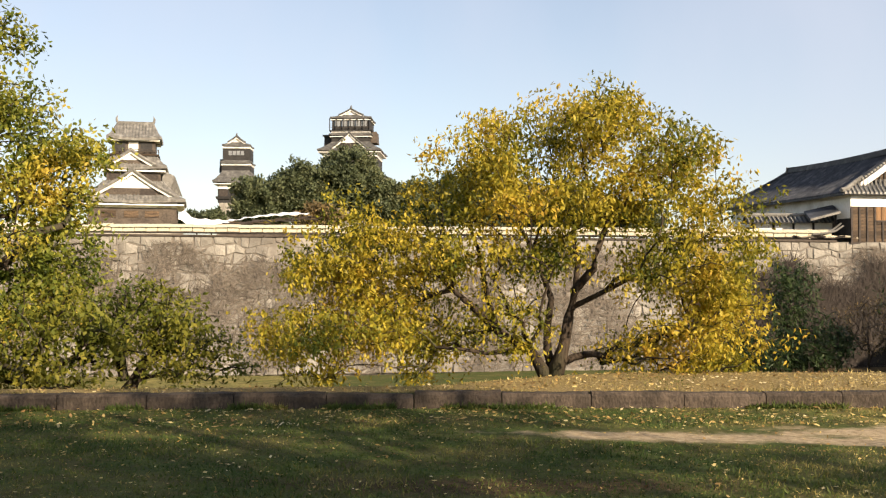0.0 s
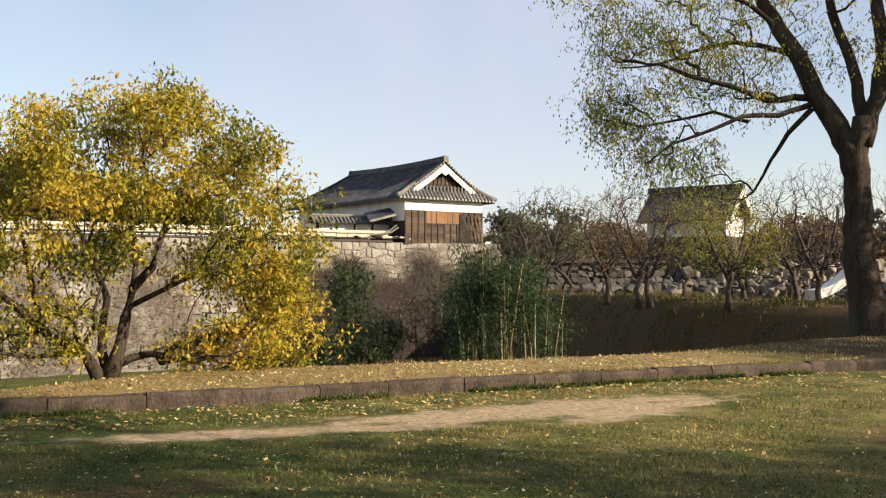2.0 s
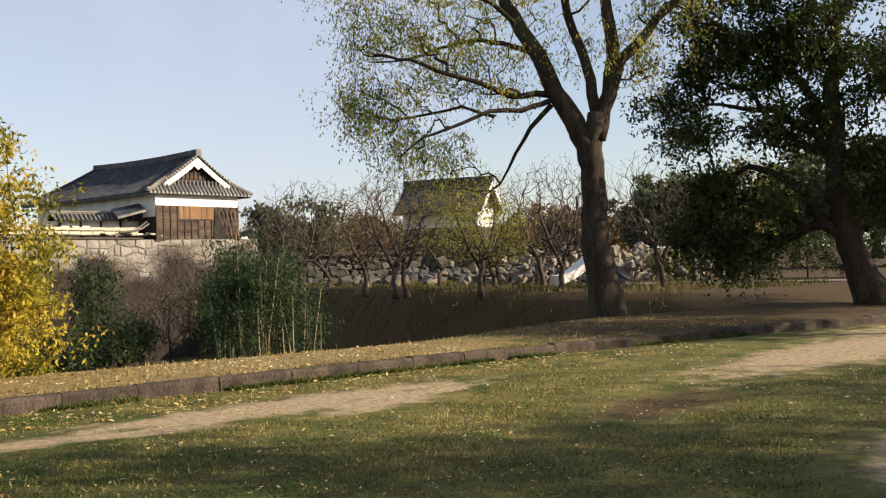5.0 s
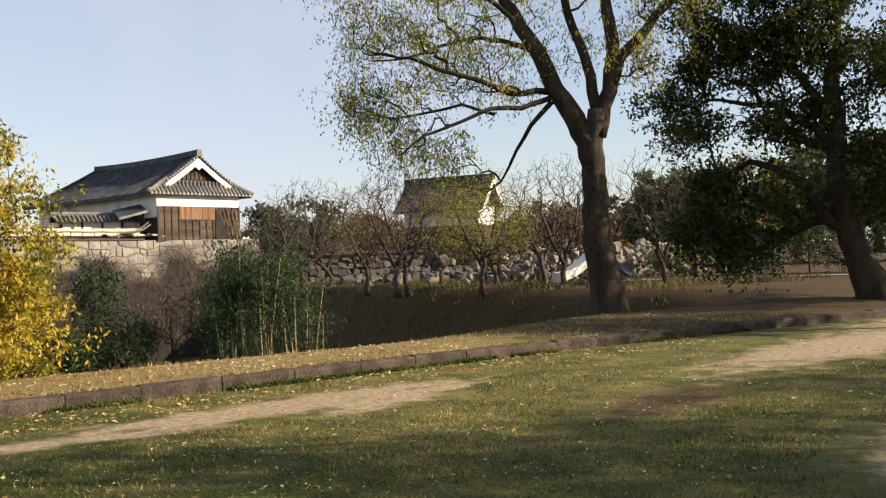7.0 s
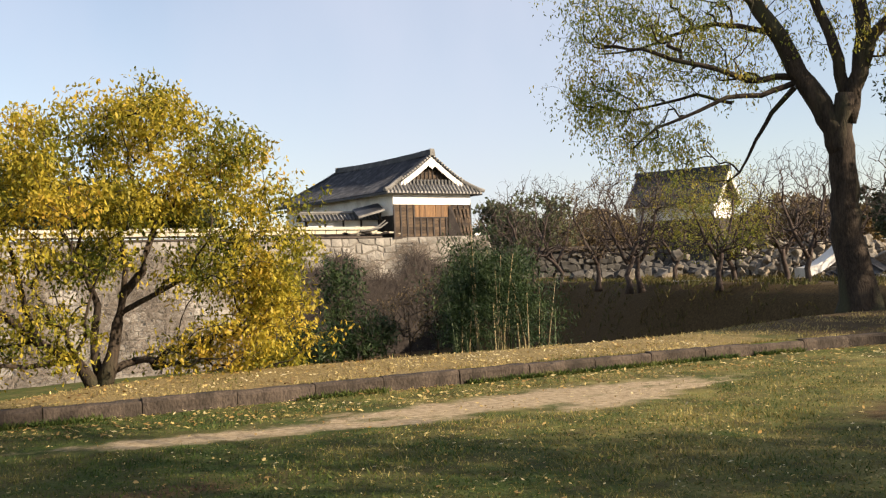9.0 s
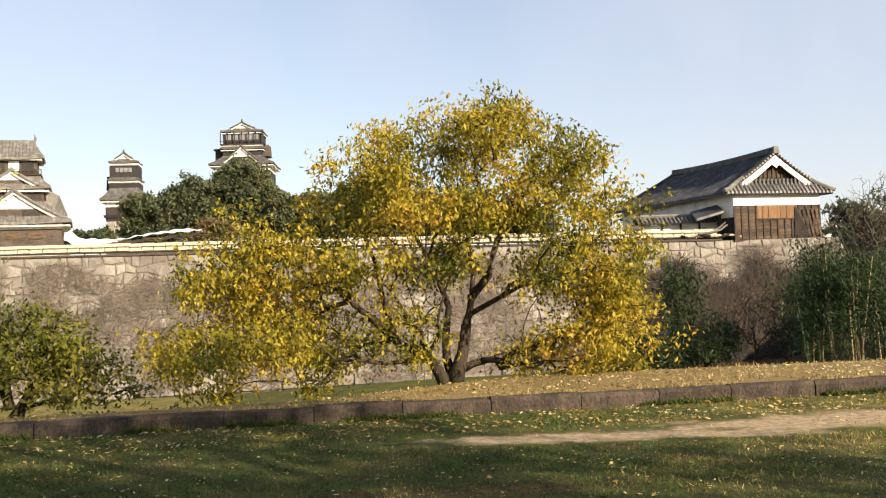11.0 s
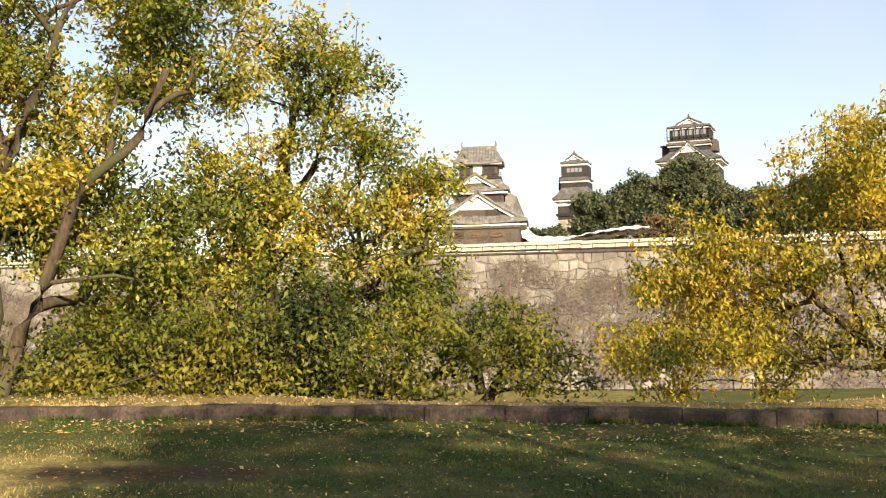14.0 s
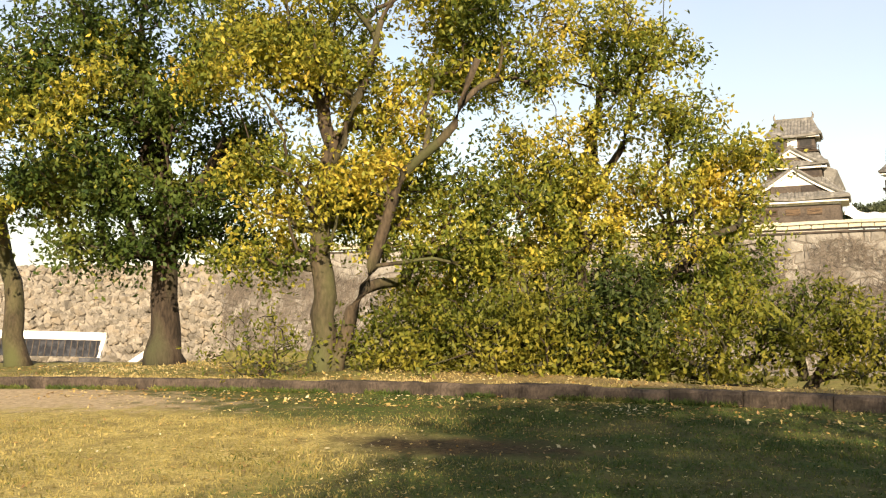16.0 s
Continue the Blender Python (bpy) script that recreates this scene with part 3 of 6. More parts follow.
for a, b in zip(S[:3], S[1:4]):
    skirt.add([(W / 2 + i * HU * (1 - s), v_front(s), rz(s)) for s, i in ((a, -1), (a, 1), (b, 1), (b, -1))], [(0, 1, 2, 3)])
skirt.add([(W / 2 - HU, -0.42, ZE - 0.07), (W / 2 + HU, -0.42, ZE - 0.07), (W / 2 + HU, -0.42, ZE), (W / 2 - HU, -0.42, ZE), (W / 2 - HU, 0.2, ZE - 0.05), (W / 2 + HU, 0.2, ZE - 0.05)], [(0, 1, 2, 3), (4, 5, 1, 0)])
skirt_ob = part("front_skirt_roof", skirt, M_TILE, turret)
ends = Mesh()
for u in np.arange(-HU + 0.12, HU, 0.27):
    top = min(0.4, (HU - abs(u)) / HU)
    if top > 0.03:
        ss = np.linspace(0, top, 4)
        ribs.tube([(W / 2 + u, v_front(s), rz(s) + 0.02) for s in ss], [0.07] * 4, 6)
    ends.tube([(W / 2 + u, -0.47, ZE + 0.01), (W / 2 + u, -0.41, ZE + 0.02)], [0.07, 0.07], 8)
tagged(part("roof_tiling", ribs, M_TILE_OLD, skirt_ob), kind="stuff")
tagged(part("eave_edge", ends, M_TILE_PALE, skirt_ob), kind="stuff")
part("back_hip", Mesh().add([(W / 2 - HU, DP + 0.75, ZE), (W / 2 + HU, DP + 0.75, ZE), (W / 2, v_back(1), ZR)], [(0, 1, 2)]), M_TILE, turret)
gw = HU * 0.6
gable_ob = part("gable_wall", Mesh().add([(W / 2 - gw, 0.32, rz(0.4)), (W / 2 + gw, 0.32, rz(0.4)), (W / 2, 0.32, ZR - 0.1)], [(0, 1, 2)]), M_WOOD, turret, "boarded gable")
for i in range(-4, 5):
    part("gable_batten", Mesh().box(W / 2 + i * 0.3 - 0.03, W / 2 + i * 0.3 + 0.03, 0.26, 0.32, rz(0.4), rz(1 - abs(i) * 0.3 / HU) - 0.45), M_WOOD_DARK, gable_ob)
for sg in (-1, 1):
    bb, rl, hip = Mesh(), Mesh(), Mesh()
    ss = np.linspace(0.36, 1.0, 7)
    for a, b in zip(ss[:-1], ss[1:]):
        p = [(W / 2 + sg * HU * (1 - s), v, rz(s) - dz) for v in (-0.06, 0.04) for s, dz in ((a, 0.46), (b, 0.46), (b, 0.10), (a, 0.10))]
        bb.add(p, [(0, 1, 2, 3), (7, 6, 5, 4), (0, 4, 5, 1), (2, 6, 7, 3), (0, 3, 7, 4), (1, 5, 6, 2)])
    part("bargeboard", bb.weld(), M_PLASTER, turret, "white bargeboard")
    for v in (0.0, 0.24):
        rl.tube([(W / 2 + sg * HU * (1 - s), v, rz(s) + 0.08) for s in ss], [0.10] * 7, 6)
    part("verge_tiles", rl, M_TILE, turret)
    for s in np.arange(0.38, 0.99, 0.052):
        caps_x, caps_z = W / 2 + sg * HU * (1 - s), rz(s) + 0.09
        part("verge_cap", Mesh().tube([(caps_x, -0.17, caps_z), (caps_x, 0.02, caps_z + 0.01)], [0.062, 0.062], 8), M_TILE_PALE, turret)
    ss = np.linspace(-0.04, 0.4, 5)
    hip.tube([(W / 2 + sg * HU * (1 - s), v_front(max(s, 0)), rz(s) + 0.12 + (0.1 if s < 0 else 0)) for s in ss], [0.13] * 5, 6)
    part("hip_ridge", hip, M_TILE_OLD, turret)
    hb = Mesh().tube([(W / 2 + sg * HU * (1 - s), v_back(s), rz(s) + 0.1) for s in np.linspace(0, 1, 6)], [0.12] * 6, 6)
    part("hip_ridge", hb, M_TILE, turret)
pend = Mesh().add([(W / 2 - 0.16, -0.10, ZR - 0.3), (W / 2 + 0.16, -0.10, ZR - 0.3), (W / 2 + 0.30, -0.10, ZR - 0.62), (W / 2, -0.10, ZR - 0.85), (W / 2 - 0.30, -0.10, ZR - 0.62)], [(0, 4, 3, 2, 1)])
part("gable_pendant", pend, M_PLASTER, turret, "white carved gable pendant")
for w, z in ((0.30, 0.0), (0.24, 0.12), (0.18, 0.22)):
    course = Mesh()
    vs_ = np.linspace(-0.1, DP - 2.4, 10)
    for v in vs_:
        zz = ZR + z + 0.12 * ((v - 5.8) / 5.8) ** 2
        course.v += [(W / 2 - w / 2, v, zz - 0.065), (W / 2 + w / 2, v, zz - 0.065), (W / 2 + w / 2, v, zz + 0.065), (W / 2 - w / 2, v, zz + 0.065)]
    course.f = [(4 * i + k, 4 * i + (k + 1) % 4, 4 * i + 4 + (k + 1) % 4, 4 * i + 4 + k) for i in range(9) for k in range(4)] + [(3, 2, 1, 0), (36, 37, 38, 39)]
    part("ridge_course", course, M_TILE, turret)
for v in (-0.15, DP - 2.4):
    part("ridge_end_tile", Mesh().box(W / 2 - 0.2, W / 2 + 0.2, v - 0.08, v + 0.08, ZR, ZR + 0.42, 0.05), M_TILE_OLD, turret)

# ---- low plaster fence left of the turret ----
fence = thing("plaster_fence", Matrix.Translation((17.6, 57.2, 3.33)), "low white plaster wall with dark posts and tiled top", "wall")
part("base_wall", Mesh().box(0, 5.2, 0.0, 0.3, -0.7, 0.55), M_WOOD_DARK, fence)
for i in range(4):
    part("panel", Mesh().box(0.35 + 1.15 * i, 1.38 + 1.15 * i, -0.03, 0.2, 0.55, 1.15), M_PLASTER, fence)
    part("post", Mesh().box(0.22 + 1.15 * i, 0.34 + 1.15 * i, -0.06, 0.2, 0.3, 1.2), M_WOOD_DARK, fence)
fr = Mesh().add([(-0.2, -0.5, 1.15), (5.2, -0.5, 1.15), (5.2, 0.1, 1.55), (-0.2, 0.1, 1.55), (5.2, 0.7, 1.15), (-0.2, 0.7, 1.15)], [(0, 1, 2, 3), (3, 2, 4, 5), (0, 5, 4, 1)])
part("tiled_top", fr, M_TILE, fence)
rb = Mesh()
for u in np.arange(-0.1, 5.2, 0.25):
    rb.tube([(u, -0.52, 1.17), (u, 0.1, 1.58)], [0.06, 0.06], 5)
rb.tube([(-0.3, 0.1, 1.62), (5.2, 0.1, 1.62)], [0.12, 0.12], 6)
tagged(part("roof_tiling", rb, M_TILE_OLD, fence), kind="stuff")
porch = thing("side_eave", Matrix.Translation((21.3, 56.4, 4.35)) @ pose(0, 0, 0, 0, 0, 11), "small tiled lean-to roof beside the turret", "roof")
po = Mesh().add([(-0.9, -0.7, 0.30), (0.9, -0.7, 0.75), (1.35, 0.6, 1.2), (-0.5, 0.6, 0.8), (-0.9, -0.7, 0.2), (0.9, -0.7, 0.65), (1.35, 0.6, 1.1), (-0.5, 0.6, 0.7)], [(0, 1, 2, 3), (7, 6, 5, 4), (0, 4, 5, 1), (1, 5, 6, 2), (3, 7, 4, 0)])
part("slab", po, M_TILE, porch)
part("edge_beam", Mesh().beam((-0.9, -0.72, 0.22), (0.95, -0.72, 0.68), 0.08, 0.12), M_TILE_OLD, porch)
part("bracket", Mesh().beam((1.2, 0.3, -0.9), (1.0, -0.2, 0.7), 0.12, 0.12), M_WOOD_DARK, porch)
debris = thing("fallen_coping", Matrix.Translation((21.5, 55.4, 3.4)), "broken cream coping tiles and curved ridge ends", "debris")
for k in range(9):
    part("broken_tile", Mesh().box(-0.3, 0.3, -0.15, 0.15, 0, 0.07), M_PLASTER_OLD if k % 3 else M_WOOD_DARK, debris).matrix_local = pose(-1.6 + 0.38 * k, 0.1 + 0.1 * (k % 3), 0.18 + 0.05 * (k % 2), 12, rng.uniform(-14, 14), rng.uniform(-35, 35))
for k in range(2):
    part("curved_ridge_end", Mesh().tube([(-0.9, 0.3 * k, 0.35), (-0.2, 0.3 * k, 0.42), (0.4, 0.3 * k, 0.55 + 0.1 * k), (0.85, 0.3 * k, 0.85 + 0.15 * k)], [0.07, 0.07, 0.06, 0.05], 7), M_TILE_OLD, debris)

# ---- the castle's towers ----


def skirt_roof(mb, w0, d0, z0, w1, d1, z1, n=4, turn_up=0.35):
    """A hipped skirt from the eave rectangle to the rectangle above it, hollow-curved, with raised corners."""
    rows = []
    for i in range(n + 1):
        s = i / n
        w, d, z = w0 + (w1 - w0) * s, d0 + (d1 - d0) * s, z0 + (z1 - z0) * (0.7 * s + 0.3 * s * s)
        row = []
        for cx, cy in ((-1, -1), (1, -1), (1, 1), (-1, 1)):
            row.append((cx * w / 2, cy * d / 2, z + turn_up * (1 - s) ** 2))
            nx_, ny_ = {(-1, -1): (0, -1), (1, -1): (1, 0), (1, 1): (0, 1), (-1, 1): (-1, 0)}[(cx, cy)]
            row.append((nx_ * w / 2, ny_ * d / 2, z))
        rows.append(row)
    v = [p for r in rows for p in r] + [(x, y, z - 0.45) for x, y, z in rows[0]]
    f = [(i * 8 + k, i * 8 + (k + 1) % 8, (i + 1) * 8 + (k + 1) % 8, (i + 1) * 8 + k) for i in range(n) for k in range(8)]
    o = (n + 1) * 8
    f += [(o + k, o + (k + 1) % 8, (k + 1) % 8, k) for k in range(8)] + [tuple(o + k for k in range(8))[::-1]]
    mb.add(v, f)


def gable(parent, x, y, z, half, rise, depth, tile, wall, board_w=0.5, infill=0.0):
    """A gabled dormer that faces -y: boarded face, white bargeboards, a tiled verge over them, and a ridge."""
    part("gable_wall", Mesh().add([(x - half * 0.9, y, z), (x + half * 0.9, y, z), (x, y, z + rise * 0.9)], [(0, 1, 2)]), wall, parent)
    if infill:
        part("gable_plaster", Mesh().add([(x - half * infill, y - 0.06, z + rise * (0.86 - infill)), (x + half * infill, y - 0.06, z + rise * (0.86 - infill)), (x, y - 0.06, z + rise * 0.86)], [(0, 1, 2)]), M_PLASTER, parent, "white plastered gable peak")
    rf, bb, vg = Mesh(), Mesh(), Mesh()
    for sg in (-1, 1):
        ss = np.linspace(0, 1, 7)
        pr = [(x + sg * half * 1.1 * (1 - s), z - rise * 0.06 + rise * 1.06 * (0.78 * s + 0.22 * s * s)) for s in ss]
        for (xa, za), (xb, zb) in zip(pr[:-1], pr[1:]):
            rf.add([(xa, y - 0.5, za + 0.25), (xb, y - 0.5, zb + 0.25), (xb, y + depth, zb + 0.25), (xa, y + depth, za + 0.25)], [(0, 1, 2, 3)])
            rf.tube([(xb, y - 0.3, zb + 0.27), (xb, y + depth, zb + 0.27)], [0.1, 0.1], 4)
            bb.add([(xa, y - 0.45, za - board_w), (xb, y - 0.45, zb - board_w), (xb, y - 0.45, zb + 0.1), (xa, y - 0.45, za + 0.1), (xa, y - 0.2, za - board_w), (xb, y - 0.2, zb - board_w)], [(0, 1, 2, 3), (0, 4, 5, 1)])
        vg.tube([(px_, y - 0.5, pz_ + 0.28) for px_, pz_ in pr], [0.26] * 7, 6)
    vg.tube([(x, y - 0.6, z + rise + 0.4), (x, y + depth, z + rise + 0.4)], [0.3, 0.3], 6)
    parent = part("gable_roof", rf, tile, parent)
    part("bargeboard", bb, M_PLASTER, parent, "white bargeboards")
    part("verge_tiles", vg, tile, parent)


def tile_lines(mb, w0, z0, w1, z1, d0, d1, step, r):
    """Tile rows down the front of a skirt."""
    k = int(w0 / step)
    for i in range(k + 1):
        x = -w0 / 2 + i * w0 / k
        top = min(1.0, (w0 / 2 - abs(x)) / max(0.01, (w0 - w1) / 2)) if abs(x) > w1 / 2 else 1.0
        ss = np.linspace(0, top, 4)
        mb.tube([(x, -(d0 + (d1 - d0) * s) / 2 - 0.02, z0 + (z1 - z0) * (0.7 * s + 0.3 * s * s) + 0.03) for s in ss], [r] * 4, 4)
    k = int(d0 / step)
    for i in range(k + 1):
        y = -d0 / 2 + i * d0 / k
        top = min(1.0, (d0 / 2 - abs(y)) / max(0.01, (d0 - d1) / 2)) if abs(y) > d1 / 2 else 1.0
        ss = np.linspace(0, top, 4)
        for sg in (-1, 1):
            mb.tube([(sg * (w0 + (w1 - w0) * s) / 2, y, z0 + (z1 - z0) * (0.7 * s + 0.3 * s * s) + 0.03) for s in ss], [r] * 4, 4)


def storey(parent, w, d, z0, z1, wall, band, windows=0):
    parent = part("storey_wall", Mesh().box(-w / 2, w / 2, -d / 2, d / 2, z0, z1), wall, parent)
    if band:
        part("plaster_band", Mesh().box(-w / 2 - 0.06, w / 2 + 0.06, -d / 2 - 0.06, d / 2 + 0.06, z1 - band, z1 - 0.02), M_PLASTER, parent, "white plaster band")
    for i in range(windows):
        x = -w / 2 + w * (i + 0.5) / windows
        part("window", Mesh().box(x - w / windows * 0.36, x + w / windows * 0.36, -d / 2 - 0.05, -d / 2 + 0.1, z0 + (z1 - z0) * 0.3, z1 - band - 0.25), M_WOOD_DARK, parent)


def roof_part(parent, args, tile, lines=0.0):
    mb = Mesh()
    skirt_roof(mb, *args)
    parent = part("roof", mb, tile, parent)
    if lines:
        ln = Mesh()
        w0, d0, z0, w1, d1, z1 = args
        tile_lines(ln, w0, z0, w1, z1, d0, d1, lines, lines * 0.24)
        tagged(part("roof_tiling", ln, tile, parent), kind="stuff")
    eave = Mesh().box(-args[0] / 2 + 0.25, args[0] / 2 - 0.25, -args[1] / 2 + 0.25, args[1] / 2 - 0.25, args[2] - 0.75, args[2] - 0.5)
    part("eave_soffit", eave, M_PLASTER, parent, "pale plastered eave")


def squeeze(wide, high, z_from, z_to):
    """Narrows and lowers a tower about one height."""
    return Matrix.Translation((0, 0, z_to)) @ Matrix.Diagonal((wide, wide, high, 1)) @ Matrix.Translation((0, 0, -z_from))


# western tower: brown boards, old grey tiles, ridge across the view
west = thing("west_tower", Matrix.Translation((*polar(17.3, 170)[:2], 0)) @ pose(0, 0, 0, 0, 0, 14) @ squeeze(0.99, 0.965, 9.4, 9.4), "three-tiered castle tower with brown boards and grey tiles", "castle tower")
part("stone_base", Mesh().box(-8.5, 8.5, -8, 8, 0.5, 9.4, 0.9), M_STONE, west)
storey(west, 13.6, 13, 9.4, 13.2, M_GREY_BOARD, 1.0)
for x in (-3.6, -0.2, 3.0):
    part("shutter", Mesh().box(x - 1.1, x + 1.1, -6.6, -6.4, 10.6, 11.7), M_WOOD, west)
roof_part(west, (16.4, 15.6, 13.3, 9.0, 8.6, 16.8), M_TILE_OLD, 0.55)
gable(west, 0, -6.6, 13.9, 6.4, 4.2, 4.5, M_TILE_OLD, M_GREY_BOARD, 0.42, 0.5)
for x in (-2.2, 2.4):
    part("gable_shutter", Mesh().box(x - 1.2, x + 1.2, -6.75, -6.6, 14.3, 15.4), M_WOOD_DARK if x > 0 else M_GREY_BOARD, west)
storey(west, 8.4, 8.0, 16.4, 19.0, M_GREY_BOARD, 0.6, 3)
roof_part(west, (10.4, 10.0, 19.1, 6.8, 6.6, 21.2), M_TILE_OLD, 0.5)
gable(west, -0.4, -4.5, 19.3, 3.6, 2.3, 3.0, M_TILE_OLD, M_GREY_BOARD, 0.34, 0.45)
rf = Mesh().add([(4.4, -2.4, 15.2), (5.5, -2.4, 15.0), (7.6, 2.4, 14.8), (4.4, 2.4, 18.9), (4.4, -2.4, 18.9), (6.4, -2.0, 18.0)], [(0, 1, 5, 4), (1, 2, 3, 4, 5)])
part("side_gable", rf, M_TILE_OLD, west)
storey(west, 6.6, 6.2, 21.0, 24.0, M_GREY_BOARD, 0.35)
for x in (-2.3, 1.9):
    part("window", Mesh().box(x - 0.9, x + 0.9, -3.17, -3.05, 21.9, 23.4), M_BLACK_BOARD, west)
for x in np.linspace(-3.85, 3.85, 9):
    part("balcony_post", Mesh().box(x - 0.06, x + 0.06, -3.74, -3.62, 21.4, 22.15), M_WOOD_DARK, west)
part("shutter", Mesh().box(-0.9, 0.6, -3.2, -3.05, 21.9, 23.5), M_PLASTER, west, "pale shutter")
part("balcony", Mesh().box(-3.9, 3.9, -3.7, 3.7, 21.1, 21.4), M_WOOD, west)
for z in (21.75, 22.05):
    part("balcony_rail", Mesh().box(-3.9, 3.9, -3.72, -3.62, z, z + 0.1), M_WOOD_DARK, west)
top = Mesh()
skirt_roof(top, 8.6, 8.2, 24.0, 5.8, 0.5, 26.9)
part("roof", top, M_TILE_OLD, west)
ln = Mesh()
tile_lines(ln, 8.6, 24.0, 5.8, 26.9, 8.2, 0.5, 0.5, 0.12)
tagged(part("roof_tiling", ln, M_TILE_OLD, west), kind="stuff")
part("eave_soffit", Mesh().box(-4.0, 4.0, -3.8, 3.8, 23.55, 23.8), M_PLASTER, west)
part("ridge", Mesh().box(-3.0, 3.0, -0.3, 0.3, 26.8, 27.3), M_TILE_OLD, west)
for x in (-2.9, 2.9):
    part("ridge_ornament", Mesh().tube([(x, 0, 27.2), (x * 1.04, 0, 27.8), (x * 0.98, 0, 28.3)], [0.25, 0.2, 0.05], 6), M_TILE_OLD, west)


def keep_top(parent, w, d, z, rise, half):
    """The topmost roof: gable to the front, ridge away from the viewer."""
    roof_part(parent, (w, d, z, w * 0.55, d * 0.72, z + rise * 0.45), M_TILE_KEEP, 0)
    gable(parent, 0, -d * 0.36, z + rise * 0.35, half, rise * 0.75, d * 0.7, M_TILE_KEEP, M_PLASTER, 0.4)
    part("ridge", Mesh().box(-0.35, 0.35, -d * 0.4, d * 0.36, z + rise * 1.1, z + rise * 1.28), M_TILE_KEEP, parent)
    part("ridge_ornament", Mesh().tube([(0, -d * 0.38, z + rise * 1.2), (0, -d * 0.40, z + rise * 1.45), (0.1, -d * 0.36, z + rise * 1.7)], [0.35, 0.28, 0.05], 6), M_TILE_KEEP, parent)


keep = thing("main_keep", Matrix.Translation((*polar(5.2, 280)[:2], 0)) @ pose(0, 0, 0, 0, 0, -3) @ squeeze(0.93, 0.87, 47.7, 48.6), "tall black-boarded castle keep with white gables and grey roofs", "castle keep")
part("stone_base", Mesh().box(-13, 13, -13, 13, -8, 15, 2.0), M_STONE, keep)
storey(keep, 21, 20, 15, 22.3, M_BLACK_BOARD, 1.0, 5)
roof_part(keep, (26, 25, 23.3, 15, 14, 27), M_TILE_KEEP, 0)
storey(keep, 16, 15, 26.5, 32.2, M_BLACK_BOARD, 1.2, 4)
roof_part(keep, (19, 18, 33.0, 10.5, 10, 36.5), M_TILE_KEEP, 0)
gable(keep, 0, -8.0, 33.6, 5.0, 4.8, 5, M_TILE_KEEP, M_WOOD_DARK, 0.55, 0.5)
storey(keep, 11.4, 10.8, 35.5, 38.4, M_BLACK_BOARD, 0.0)
roof_part(keep, (13.0, 12.4, 38.3, 11.2, 10.8, 39.1), M_TILE_KEEP, 0)
part("plaster_band", Mesh().box(-5.85, 5.85, -5.6, 5.6, 39.0, 39.55), M_PLASTER, keep, "white plaster band")
part("balcony", Mesh().box(-6.4, 6.4, -6.1, 6.1, 39.5, 39.75), M_BLACK_BOARD, keep)
part("balcony_rail", Mesh().box(-6.4, 6.4, -6.12, -6.0, 40.55, 40.7), M_WOOD_DARK, keep)
storey(keep, 11.2, 10.6, 39.7, 43.7, M_BLACK_BOARD, 0.0)
for i in range(5):
    part("window_pane", Mesh().box(-4.9 + 2.0 * i, -3.2 + 2.0 * i, -5.4, -5.28, 41.0, 42.7), M_GREY_PANE, keep, "dull grey window")
for x in (-6.2, -4.1, -2.05, 0.0, 2.05, 4.1, 6.2):
    part("balcony_post", Mesh().box(x - 0.12, x + 0.12, -6.12, -5.95, 39.6, 43.6), M_BLACK_BOARD, keep)
keep_top(keep, 12.4, 12.0, 43.7, 2.5, 3.4)
part("side_wing", Mesh().box(-8.4, -5.2, -3.5, 5, 33.0, 38.2, 0.2), M_BLACK_BOARD, keep)
part("side_wing_roof", Mesh().box(-8.8, -5.2, -3.9, 5.4, 38.2, 38.6, 0.2), M_TILE_KEEP, keep)
part("side_bay", Mesh().box(5.4, 7.6, -3.0, 3.0, 36.0, 39.6, 0.2), M_GREY_BOARD, keep)
skeep = thing("small_keep", Matrix.Translation((*polar(11.72, 275)[:2], 0)) @ pose(0, 0, 0, 0, 0, 3) @ squeeze(0.86, 0.94, 24.0, 24.0), "smaller black-boarded castle keep with white bands", "castle keep")
part("stone_base", Mesh().box(-6.5, 6.5, -6.5, 6.5, 0.0, 20.6, 1.5), M_STONE, skeep)
storey(skeep, 11, 10, 20.6, 26.0, M_BLACK_BOARD, 1.4, 3)
part("dark_bay", Mesh().box(-1.1, 1.3, -5.4, -5.0, 21.0, 26.1), M_BLACK_BOARD, skeep)
for x in (-1.9, -0.65, 0.6, 1.85):
    part("window_pane", Mesh().box(x - 0.5, x + 0.5, -3.92, -3.76, 34.4, 35.6), M_GREY_PANE, skeep, "dull grey window")
part("stone_drop", Mesh().box(-5.9, 5.9, -5.4, 5.4, 21.6, 22.4, -0.2), M_BLACK_BOARD, skeep)
roof_part(skeep, (14, 13, 26.6, 8.4, 8, 30), M_TILE_KEEP, 0)
storey(skeep, 9.0, 8, 29.6, 32.0, M_BLACK_BOARD, 0.7)
roof_part(skeep, (9.8, 9.2, 32.2, 7.6, 7.2, 33.2), M_TILE_KEEP, 0)
storey(skeep, 8.5, 7.6, 33.0, 36.8, M_BLACK_BOARD, 0.5)
keep_top(skeep, 8.9, 8.6, 37.2, 2.2, 2.5)
part("side_wing", Mesh().box(-5.6, -3.6, -2, 4, 29.5, 33.4, 0.2), M_BLACK_BOARD, skeep)

